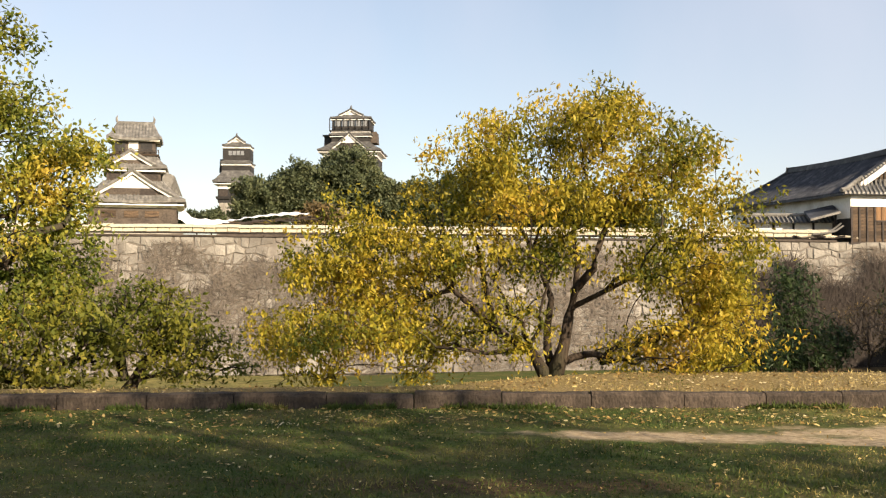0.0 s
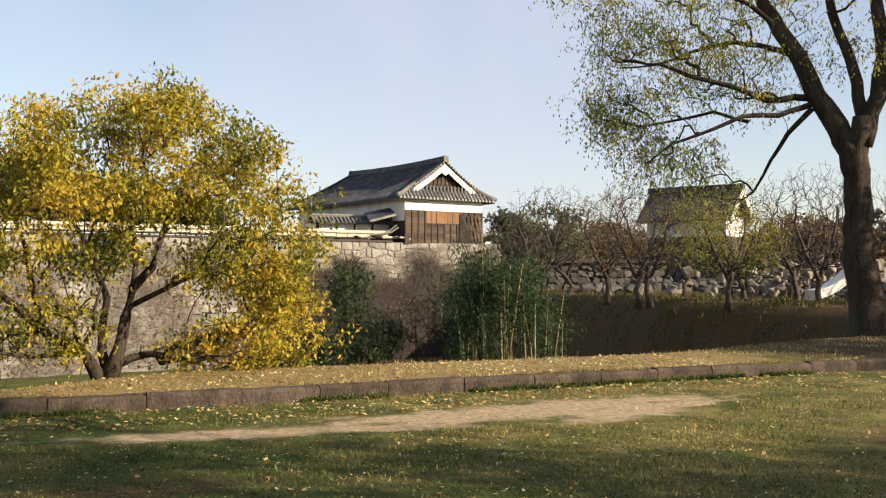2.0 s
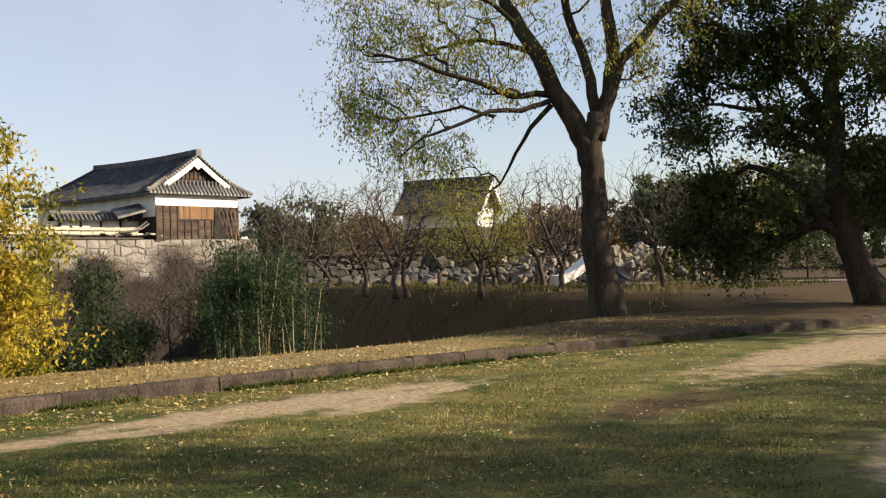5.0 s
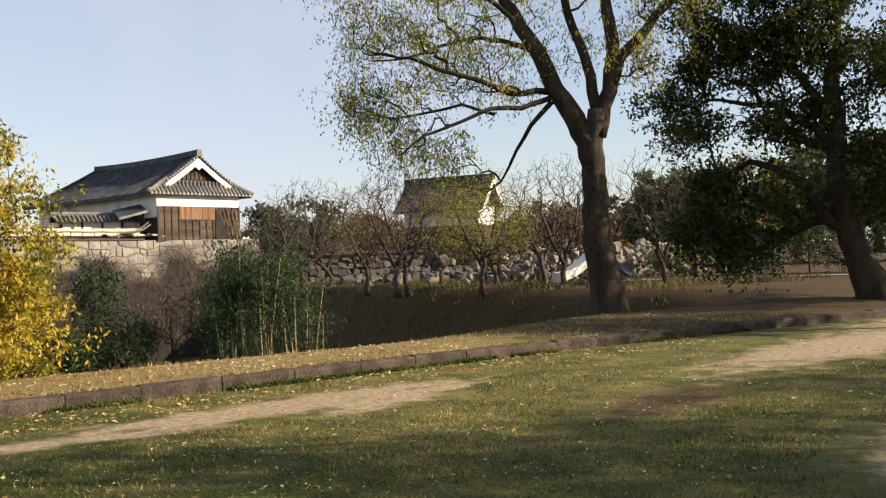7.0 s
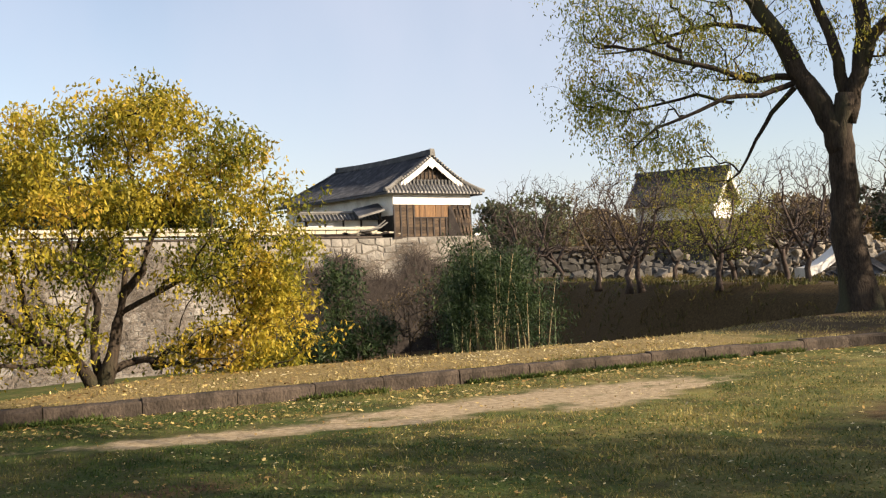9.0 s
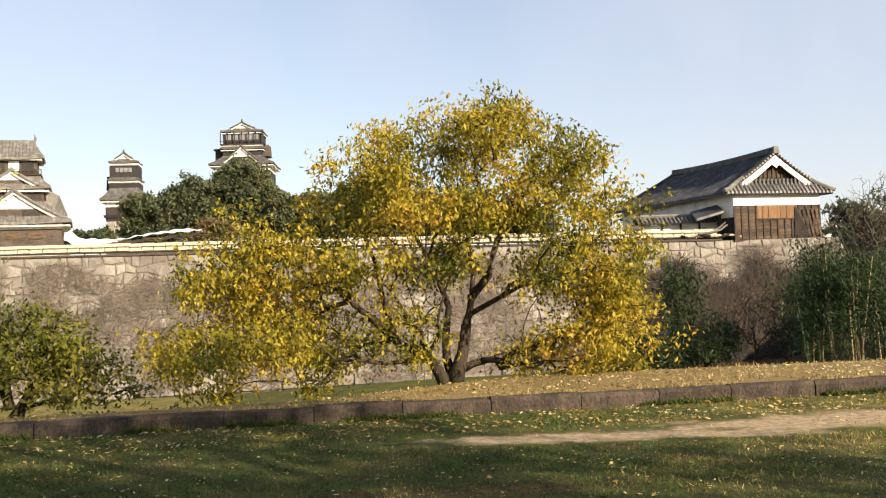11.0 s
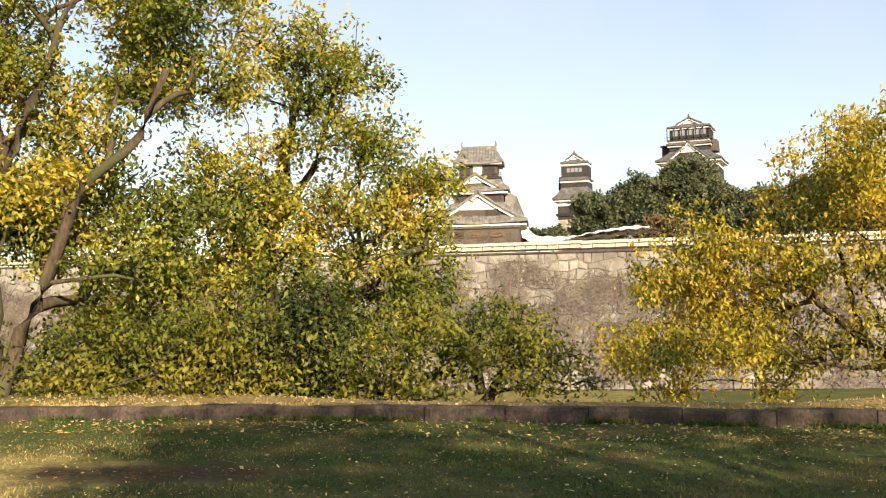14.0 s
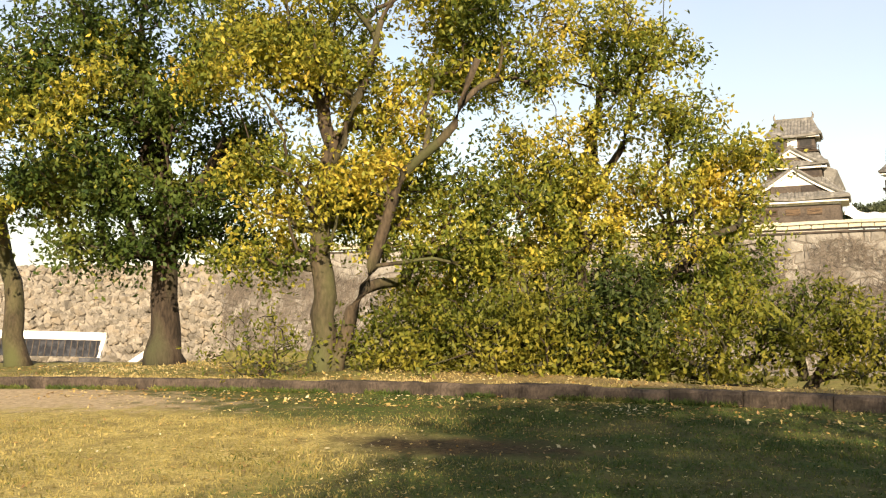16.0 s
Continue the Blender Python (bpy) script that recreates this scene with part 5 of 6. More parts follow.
# trees behind, out of view, whose shade lies on the lawn
for i, (x, y, h, r, thr) in enumerate(((7.5, -1.0, 7.2, 3.5, 0.07), (12.4, -4.9, 6.4, 3.2, 0.04), (17.8, -7.4, 6.4, 2.8, -0.08), (28.5, 6.2, 6.8, 3.4, -0.08), (22.5, -6.5, 6.4, 2.5, -0.08), (13.5, -8.5, 5.6, 2.6, -0.08), (24.2, 2.4, 7.0, 2.2, -0.08), (7.5, -4.6, 7.2, 2.3, -0.05))):
    tree("park_tree", (x, y, 0), [([(0, 0, -0.1), (0.1, 0, h * 0.4), (0, 0.1, h)], 0.3, 0.1)], [((0, 0, h), (r, r, 1.7), 300), ((0.6, 0.5, h - 1.2), (r * 0.9, r * 0.9, 0.9), 90)],
         M_BARK, M_LEAF_GREEN, "leafy park tree shading the lawn", leaves=26, size=(0.22, 0.11), scatter=0.34, seed=40 + i, gaps=(0.8, thr), group="park trees", tip=0.01)

# ---- far trees round the keep ----
def far_clump(name, az, el, d, r, label, mat, n, size, seed, kind=""):
    g = np.random.default_rng(seed)
    p = polar(az, d, el)
    gz_ = 2.0
    hgt = p[2] - gz_
    return tree(name, (p[0], p[1], gz_), [([(0, 0, -1.0), (0.2, 0, hgt * 0.5), (0, 0, hgt)], 0.045 * r[2] + 0.2, 0.1)],
                [((0, 0, hgt), r, n), ((r[0] * 0.5, 0, hgt - r[2] * 0.35), (r[0] * 0.55, r[1] * 0.6, r[2] * 0.55), n // 3), ((-r[0] * 0.55, 0, hgt - r[2] * 0.4), (r[0] * 0.5, r[1] * 0.6, r[2] * 0.5), n // 3)],
                M_BARK, mat, label, leaves=42, size=size, scatter=0.075 * r[2] + 0.2, droop=0.0, pads=(5, 0.17 * r[0], 0.10 * r[2]), group="castle trees", tip=0.03, min_r=0.03, seed=seed)


for i, (az, el, r) in enumerate(((10.3, 4.1, (5.6, 5, 5.2)), (8.0, 4.7, (6.0, 5, 5.8)), (5.4, 5.5, (6.0, 5, 6.4)), (3.9, 4.4, (4.0, 4, 4.6)), (1.4, 4.0, (6.5, 4, 5.5)), (-1.2, 4.6, (6, 4, 5.4)), (-4.0, 3.9, (6.5, 4, 5.0)), (-7.2, 3.6, (6.5, 4, 4.2)), (-10.5, 3.2, (6.5, 4, 3.4)))):
    far_clump("camphor_tree", az, el, 215, r, "broad green camphor tree below the keep, paled by painted haze", M_PINE_HAZY, 480, (0.8, 0.46), 60 + i)
far_clump("rusty_tree", 7.1, 3.3, 190, (4.8, 4, 2.3), "rust-brown tree in front of the camphors", M_RUST_FAR, 120, (0.7, 0.45), 70)
for i, az in enumerate((13.2, 14.0)):
    far_clump("low_evergreen", az, 3.1, 190, (3.6, 3, 1.5), "low green tree behind the castle wall", M_PINE_HAZY, 70, (0.7, 0.4), 72 + i)

# ---- bamboo and shrubs in the moat ----
gb = np.random.default_rng(31)
grove = thing("bamboo_grove", Matrix.Translation((11.8, 23.0, 0)), "clump of green bamboo with pale canes in the moat", "bamboo")
tips = []
for i in range(44):
    az = gb.uniform(-29.4, -25.4) if i < 32 else gb.uniform(-31.4, -29.2)
    d = gb.uniform(21.5, 26)
    x, y, _ = polar(az, d)
    v = y - float(kerb_y(np.array(x)))
    z0 = float(ground_z(np.array(x), np.array(v)))
    mid = 1 - abs(az + 27.1) / 4.2
    top = EYE + d * math.tan(radians(-2.9 + 3.5 * max(0.05, mid) ** 0.8 + gb.normal() * 0.85))
    lean = gb.normal(size=2) * 0.18
    pts = [(x - 11.8, y - 23.0, z0 - 0.1), (x - 11.8 + lean[0] * 0.3, y - 23 + lean[1] * 0.3, z0 + (top - z0) * 0.55), (x - 11.8 + lean[0] * 1.3, y - 23 + lean[1] * 1.3, top)]
    part("cane", Mesh().tube(pts, [0.021, 0.019, 0.007], 6), M_BAMBOO if i % 3 else M_CANE_GREEN, grove, smooth=True)
    for k in range(int(19 * (0.25 + max(0, mid)))):
        f = 1 - gb.uniform(0, 1.0 + 0.5 * (az > -26.8)) ** 1.2 / (top - z0)
        tips.append((pts[0][0] + lean[0] * f * 1.2 + gb.normal() * 0.22, pts[0][1] + lean[1] * f * 1.2 + gb.normal() * 0.22, z0 + (top - z0) * f))
for i in range(26):
    x, y, z = polar(gb.uniform(-26.4, -25.3), gb.uniform(22.5, 24.5), gb.uniform(-3.2, -0.8))
    tips.append((x - 11.8, y - 23.0, z))
tips = np.array(tips)
lf = np.repeat(tips, 30, 0) + gb.normal(size=(len(tips) * 30, 3)) * 0.14
ob = part("bamboo_foliage", quads("bamboo_foliage", leaf_quads(lf, 0.15, 0.026, 0.7), M_BAMBOO_LEAF), None, grove)
ob["kind"] = "stuff"
for i, (az, d, el, r) in enumerate(((-19.1, 23, -1.7, (0.5, 0.5, 1.1)), (-20.3, 22.5, -3.8, (0.8, 0.7, 0.5)), (-17.6, 22, -4.2, (0.8, 0.7, 0.4)))):
    p = polar(az, d, el)
    z0 = float(ground_z(np.array(p[0]), np.array(p[1] - float(kerb_y(np.array(p[0]))))))
    tree("moat_shrub", (p[0], p[1], z0), [([(0, 0, -0.2), (0, 0, max(0.4, p[2] - z0))], 0.04, 0.02)], [((0, 0, p[2] - z0), r, 60)], M_BARK, M_BAMBOO_LEAF, "narrow blue-green shrub growing in the moat", "shrub", leaves=40, size=(0.15, 0.035), scatter=0.16, seed=80 + i, group="moat shrubs")

for i, (az, d, el, r) in enumerate(((-23.0, 25.0, -2.6, (1.0, 0.8, 0.7)), (-24.6, 25.5, -2.2, (0.8, 0.7, 0.8)))):
    p = polar(az, d, el)
    z0 = float(ground_z(np.array(p[0]), np.array(p[1] - float(kerb_y(np.array(p[0]))))))
    tree("bare_shrub", (p[0], p[1], z0), [([(0, 0, -0.2), (0, 0, max(0.4, p[2] - z0))], 0.04, 0.02)], [((0, 0, p[2] - z0), r, 130)], M_BARK, M_RUST_FAR, "bare brown tangled shrub before the castle wall", "shrub", leaves=7, size=(0.07, 0.03), scatter=0.16, seed=180 + i, group="bare moat shrubs", tip=0.008)

# ---- causeway: terrace wall, gate tower, rubble, bare trees ----
terrace = thing("terrace_wall", Matrix.Translation((38.5, 60.0, 0.3)) @ pose(0, 0, 0, 0, 0, -16), "dark rough stone terrace wall with a pale coping", "wall", kind="structure")
part("wall_core", Mesh().box(-11, 9, 0.2, 2.0, -1, 2.0), M_JOINT, terrace)
gt = np.random.default_rng(17)


def rock(g, s):
    """An angular block: a chipped box with uneven corners."""
    mb = Mesh().box(-0.5, 0.5, -0.5, 0.5, -0.5, 0.5)
    bm = bmesh.new()
    vs_ = [bm.verts.new(v) for v in mb.v]
    for q in mb.f:
        bm.faces.new([vs_[i] for i in q])
    bmesh.ops.bevel(bm, geom=bm.edges[:], offset=0.14, segments=1, affect="EDGES")
    for v in bm.verts:
        v.co = Vector([c * k for c, k in zip(v.co + Vector(g.normal(size=3) * 0.055), s)])
    me_ = bpy.data.meshes.new("rock")
    bm.to_mesh(me_)
    bm.free()
    return me_


def rocks(g, n, mat, s0=(1.0, 0.8, 0.7)):
    out = []
    for _ in range(n):
        me_ = rock(g, np.array(s0) * g.uniform(0.75, 1.2, 3))
        me_.materials.append(mat)
        out.append(me_)
    return out


# rubble and terrace stone, with the shade over them darkened into its tones
M_RUBBLE = surface("shaded_rubble_stone", (0.030, 0.028, 0.025), (0.105, 0.097, 0.085), 2.0, 15, 0.9, 0.5, (0.08, 0.075, 0.065), 1.0, 0.4)
M_PALE_ROCK = surface("pale_fallen_stone", (0.12, 0.106, 0.086), (0.27, 0.24, 0.195), 1.6, 14, 0.9, 0.5, (0.22, 0.18, 0.13), 1.0, 0.3)
KINDS = rocks(gt, 10, M_RUBBLE)
PALE = rocks(gt, 10, M_PALE_ROCK)
for j in range(4):
    for i in range(36):
        o = part("wall_stone", KINDS[gt.integers(10)], None, terrace)
        k_ = gt.uniform(0.55, 0.85)
        o.matrix_local = pose(-10.7 + 0.55 * i + gt.normal() * 0.08, 0.12, 0.2 + 0.46 * j + gt.normal() * 0.04, *gt.normal(size=3) * 14) @ Matrix.Diagonal((k_, k_, k_, 1))
for i in range(10):
    o = part("coping_slab", Mesh().box(0, 1.96, -0.35, 0.6, 1.95, 2.2, 0.03), M_GREY_BOARD if i % 3 else M_RUBBLE, terrace)
    o.location = (-11 + 2 * i, 0, gt.normal() * 0.02)

gate = thing("gate_tower", Matrix.Translation((*polar(-38.8, 75)[:2], 0.3)) @ pose(0, 0, 0, 0, 0, -38.8 - 24) @ Matrix.Diagonal((0.82, 0.82, 0.98, 1)), "small white plastered gate tower with a grey tiled roof", "castle tower")
part("stone_base", Mesh().box(-4.6, 4.6, -2.6, 2.6, -0.3, 2.4, 0.5), M_RUBBLE, gate)
part("timber_storey", Mesh().box(-3.6, 3.6, -1.9, 1.9, 2.4, 3.9), M_WOOD_DARK, gate)
part("plaster_storey", Mesh().box(-3.7, 3.7, -2.0, 2.0, 3.9, 5.4), M_PLASTER, gate, "white plaster upper wall")
gr, grr = Mesh(), Mesh()
for sg in (-1, 1):
    P4 = [(sg * 0 - 4.4, sg * 2.8, 5.1), (4.4, sg * 2.8, 5.1), (4.4, 0, 7.35), (-4.4, 0, 7.35)]
    gr.add(P4 + [(x, y, z - 0.15) for x, y, z in P4], [(0, 1, 2, 3), (7, 6, 5, 4), (0, 4, 5, 1), (1, 5, 6, 2), (3, 7, 4, 0)])
    for x in np.arange(-4.3, 4.4, 0.28):
        grr.tube([(x, sg * 2.85, 5.1), (x, sg * 1.4, 6.18), (x, 0, 7.38)], [0.07] * 3, 5)
part("roof", gr, M_TILE, gate)
tagged(part("roof_tiling", grr, M_TILE, gate), kind="stuff")
part("ridge", Mesh().box(-4.5, 4.5, -0.22, 0.22, 7.3, 7.75), M_TILE, gate)
for sg in (-1, 1):
    part("gable_wall", Mesh().add([(sg * 3.7, -1.9, 5.3), (sg * 3.7, 1.9, 5.3), (sg * 3.7, 0, 7.0)], [(0, 1, 2)]), M_WOOD, gate)
    for e in (-1, 1):
        part("bargeboard", Mesh().beam((sg * 4.42, e * 2.75, 4.95), (sg * 4.42, 0, 7.2), 0.34, 0.08, (1, 0, 0)), M_PLASTER, gate, "white bargeboard")
for i in range(64):
    az, d = gt.uniform(-43.5, -31.5), gt.uniform(49, 60)
    x, y, _ = polar(az, d)
    s = gt.uniform(0.35, 0.75)
    o = tagged(new("fallen_stone", (PALE if d < 51.2 else KINDS)[gt.integers(10)]), "angular fallen castle stone lying by the road", "stone", "fallen stones")
    o.matrix_world = pose(x, y, 0.42 + 0.26 * s, *gt.normal(size=3) * 22) @ Matrix.Diagonal((s, s, s, 1))
for i in range(70):
    az = gt.uniform(-40.5, -36.0)
    x, y, _ = polar(az, gt.uniform(60, 69))
    h = (y - 45) * 0.13
    o = tagged(new("fallen_stone", KINDS[gt.integers(10)]), "dark stone in the rubble below the gate tower", "stone", "fallen stones")
    o.matrix_world = pose(x, y, 0.5 + gt.uniform(0, 1) * h * 0.6, *gt.normal(size=3) * 30) @ Matrix.Diagonal((0.55, 0.55, 0.5, 1))

# a fallen white wall with its tiled top, slid down a heap
slid = thing("slid_wall_top", Matrix.Translation(polar(-45.3, 42, 1.0)) @ pose(0, 0, 0, 0, 0, -16), "fallen white plaster wall with tiles, slid down a rubble heap", "wall")
a, b = Mesh(), Mesh()
sx_ = np.linspace(0, 1, 9)
prof = [(-0.4 + 1.9 * s, -1.75 + 1.05 * s ** 1.7) for s in sx_]
for (xa, za), (xb, zb) in zip(prof[:-1], prof[1:]):
    a.add([(xa, -0.3, za), (xb, -0.3, zb), (xb, 0.5, zb), (xa, 0.5, za), (xa, -0.3, za + 0.36), (xb, -0.3, zb + 0.36), (xb, 0.5, zb + 0.36), (xa, 0.5, za + 0.36)], [(3, 2, 1, 0), (4, 5, 6, 7), (0, 1, 5, 4), (1, 2, 6, 5), (2, 3, 7, 6), (3, 0, 4, 7)])
    b.add([(xa + 0.3, -0.45, za - 0.05), (xb + 0.3, -0.45, zb - 0.05), (xb + 1.1, -1.2, zb - 0.75), (xa + 1.1, -1.2, za - 0.75)], [(0, 1, 2, 3)])
    b.tube([(xa + 0.3, -0.47, za), (xa + 1.1, -1.22, za - 0.7)], [0.06, 0.06], 5)
part("plaster_band", a.weld(), M_PLASTER, slid)
part("tiled_top", b, M_TILE, slid)
heap = thing("rubble_heap", Matrix.Translation((*polar(-46.5, 49)[:2], 0.3)), "heap of pale broken stones behind the road", "stones", kind="stuff")
hm = Mesh()
for i in range(620):
    q = KINDS[i % 10]
    m4 = pose(gt.normal() * 3.2, gt.normal() * 2.0, abs(gt.normal()) * 0.8, *gt.uniform(0, 360, 3)) @ Matrix.Diagonal((*[gt.uniform(0.18, 0.5)] * 3, 1))
    hm.add([m4 @ v.co for v in q.vertices], [tuple(p.vertices) for p in q.polygons])
part("broken_stone", hm, M_PALE_ROCK, heap)
M_CONE = surface("cone_orange", (0.55, 0.10, 0.03), (0.7, 0.16, 0.05), 3, 20, 0.5, 0.1)
for az in (-42.5,):
    cn = thing("traffic_cone", Matrix.Translation((*polar(az, 58)[:2], 0.42)), "orange traffic cone beside the road", "cone", "traffic cones")
    part("cone", Mesh().tube([(0, 0, 0.03), (0, 0, 0.5)], [0.13, 0.03], 10), M_CONE, cn)
    part("foot", Mesh().box(-0.2, 0.2, -0.2, 0.2, 0, 0.04), M_CONE, cn)
barrier = thing("wooden_barrier", Matrix.Translation((*polar(-42.9, 46)[:2], 0.42)) @ pose(0, 0, 0, 0, 0, -43), "dark wooden post-and-rail barrier", "fence")
for i in range(7):
    part("post", Mesh().box(-1.8 + 0.6 * i, -1.7 + 0.6 * i, -0.05, 0.05, 0, 1.05), M_WOOD_DARK, barrier)
for z in (0.4, 0.85):
    part("rail", Mesh().box(-1.9, 2.0, -0.03, 0.03, z, z + 0.09), M_WOOD_DARK, barrier)

M_ROAD = surface("worn_road", (0.13, 0.125, 0.115), (0.24, 0.23, 0.21), 0.8, 14, 0.95, 0.3, (0.10, 0.09, 0.075), 0.6)
road = Mesh()
for k, az in enumerate(np.linspace(-37.5, -68, 30)):
    for d in (42.2 - 0.1 * k, 44.6 - 0.1 * k):
        x, y, _ = polar(az, d)
        road.v.append((x, y, float(ground_z(np.array(x), np.array(y - float(kerb_y(np.array(x)))))) + 0.03))
road.f = [(2 * k, 2 * k + 2, 2 * k + 3, 2 * k + 1) for k in range(29)]
tagged(new("causeway_road", road.data("causeway_road", M_ROAD)), "pale worn road across the causeway", "road", kind="structure")
gc = np.random.default_rng(77)
BARE = ((-30.2, 41, 4.6, 0), (-31.6, 47, 5.0, 0), (-33.9, 42, 4.3, 1), (-35.6, 37.5, 4.6, 0), (-36.3, 38.5, 4.8, 0), (-38.2, 46, 4.6, 2), (-40.5, 37, 4.3, 2), (-41.4, 40, 3.6, 2), (-44.0, 40, 4.8, 0), (-45.2, 36, 4.6, 0), (-47.0, 44, 5.2, 0), (-50.8, 37, 5.0, 0), (-52.6, 42, 4.6, 0), (-55.5, 38, 4.6, 2), (-28.6, 50, 4.4, 0))
for i, (az, d, h, lf_) in enumerate(BARE):
    x, y, _ = polar(az, d)
    tree("bare_cherry_tree", (x, y, 0.4), [([(0, 0, -0.2), (gc.normal() * 0.1, 0, 0.5), (gc.normal() * 0.2, 0, 1.2)], 0.115, 0.08), ([(0, 0, 0.9), (-0.5, 0.1, 1.8), (-0.9, 0.2, 2.8)], 0.08, 0.04), ([(0, 0, 1.0), (0.5, -0.1, 1.9), (0.8, 0, 2.9)], 0.08, 0.04)],
         [((0, 0, h * 0.66), (2.0, 1.8, h * 0.42), 620), ((-0.8, 0, h * 0.5), (1.5, 1.2, h * 0.25), 50), ((0.9, 0, h * 0.5), (1.4, 1.2, h * 0.25), 50)],
         M_TWIG, M_RUST_FAR if lf_ == 1 else M_LEAF_SPARSE, ("leafless cherry tree with fine spreading twigs", "cherry tree still holding a few rust-coloured leaves", "cherry tree still holding some yellow-green leaves")[lf_], leaves=(0, 5, 6)[lf_], size=(0.075, 0.045), scatter=0.16, seed=100 + i, group="causeway cherries", tip=0.0055, min_r=0.0055, wiggle=0.045)

# woods beyond
for i, (az, el, d, r, mt) in enumerate(((-30.4, 2.0, 115, (6.5, 5, 3.4), 0), (-27.4, 1.2, 130, (6, 5, 2.6), 1), (-33.5, 1.6, 135, (6, 5, 2.8), 1), (-44.5, 1.5, 120, (7, 5, 3.2), 1), (-47.5, 1.9, 110, (7, 5, 3.2), 1), (-51.5, 2.6, 95, (6, 5, 3.2), 0), (-54.5, 2.4, 90, (6, 5, 3.4), 1), (-58, 2.8, 85, (6, 5, 3.4), 0), (-62, 3.0, 80, (6, 5, 3.4), 0), (-66, 3, 80, (6, 5, 3.6), 0), (-36.5, 1.2, 140, (8, 5, 2.6), 1), (-41.5, 1.0, 140, (8, 5, 2.6), 1))):
    far_clump("park_wood", az, el, d, r, ("dull green tree in the wood beyond", "brownish leafless tree in the wood beyond")[mt], (M_PINE_HAZY, M_RUST_FAR)[mt], 130, (0.6, 0.35), 140 + i)
for i, (az, d, h) in enumerate(((-51.5, 46, 1.6), (-54.0, 47, 2.4), (-56.0, 46, 1.7), (-58.5, 47, 2.4), (-60.5, 46, 2.0), (-63, 46, 2.4), (-65.5, 46, 2.2))):
    x, y, _ = polar(az, d)
    tree("roadside_shrub", (x, y, 0.35), [([(0, 0, -0.2), (0, 0, h * 0.5)], 0.05, 0.03)], [((0, 0, h * 0.6), (1.5, 1.0, h * 0.45), 80)], M_BARK, M_LEAF_DARK if i else M_LEAF_OLIVE, "shrub beside the causeway road", "shrub", leaves=30, size=(0.12, 0.06), scatter=0.2, seed=170 + i, group="roadside shrubs")

# ---- collapsed wall on the left: a slope of pale stones, and a fallen roof piece ----
slope = thing("collapsed_wall", Matrix(), "slope of pale stones where the castle wall fell", "stones", kind="structure")
sl = Mesh()
gl = np.random.default_rng(55)


def slope_at(s, f):
    """A point of the slope, s metres from the wall's corner, f up it."""
    return np.array((-66.5 - 0.55 * s + 0.83 * 4.5 * (1 - f), 55.5 - 0.83 * s - 0.55 * 4.5 * (1 - f), -5.4 + 9.0 * f ** 0.85))


for i in range(24):
    for j in range(12):
        sl.v.append(tuple(slope_at(-1.5 + 30 * i / 23, j / 11) + gl.normal(size=3) * 0.12))
sl.f = [(j + 12 * i, j + 12 * i + 1, j + 12 * i + 13, j + 12 * i + 12) for i in range(23) for j in range(11)]
part("slope_core", sl, M_PALE_ROCK, slope)
rest = Mesh()
for i in range(2200):
    f = gl.uniform()
    c = slope_at(-1.5 + 28 * gl.uniform(), f)
    s = gl.uniform(0.28, 0.8) * (1.15 - 0.35 * f)
    m4 = pose(*c, *gl.uniform(0, 360, 3)) @ Matrix.Diagonal((s, s, s, 1))
    if i < 220:
        part("stone", PALE[i % 10], None, slope).matrix_world = m4
    else:
        q = PALE[i % 10]
        rest.add([m4 @ v.co for v in q.vertices], [tuple(p.vertices) for p in q.polygons])
tagged(part("small_stone", rest, M_PALE_ROCK, slope), kind="stuff")
fallen = thing("fallen_roof", Matrix.Translation(polar(59.2, 76, -2.75)) @ pose(0, 0, 0, 0, 4, 57.5), "white-edged wall roof lying on the fallen stones", "roof")
part("white_edge", Mesh().box(-8, 4.4, -0.2, 0.3, 0.45, 1.0, 0.02), M_PLASTER, fallen)
part("tile_bed", Mesh().add([(-8, -0.15, 0.45), (4.2, -0.15, 0.45), (3.8, -1.0, -0.7), (-8, -1.0, -0.7)], [(0, 3, 2, 1), (0, 1, 2, 3)]), M_TILE, fallen)
tr_ = Mesh()
for x in np.arange(-8, 4.2, 0.42):
    tr_.beam((x, -0.2, 0.44), (x - 0.1, -1.05, -0.68), 0.06, 0.07)
tagged(part("roof_tiling", tr_, M_GREY_BOARD, fallen), kind="stuff")
part("end_post", Mesh().beam((4.3, -0.2, 0.6), (3.7, -1.2, -1.6), 0.3, 0.25), M_PLASTER, fallen)
part("end_panel", Mesh().box(2.6, 4.0, -1.25, -1.1, -1.9, -0.75), M_TILE, fallen)
part("leaning_plank", Mesh().beam((5.0, -0.8, -1.9), (8.2, -0.5, 0.4), 0.5, 0.3), M_PLASTER, fallen)
part("leaning_plank", Mesh().beam((5.6, -0.9, -2.0), (8.0, -0.6, -0.2), 0.4, 0.2), M_WOOD_DARK, fallen)

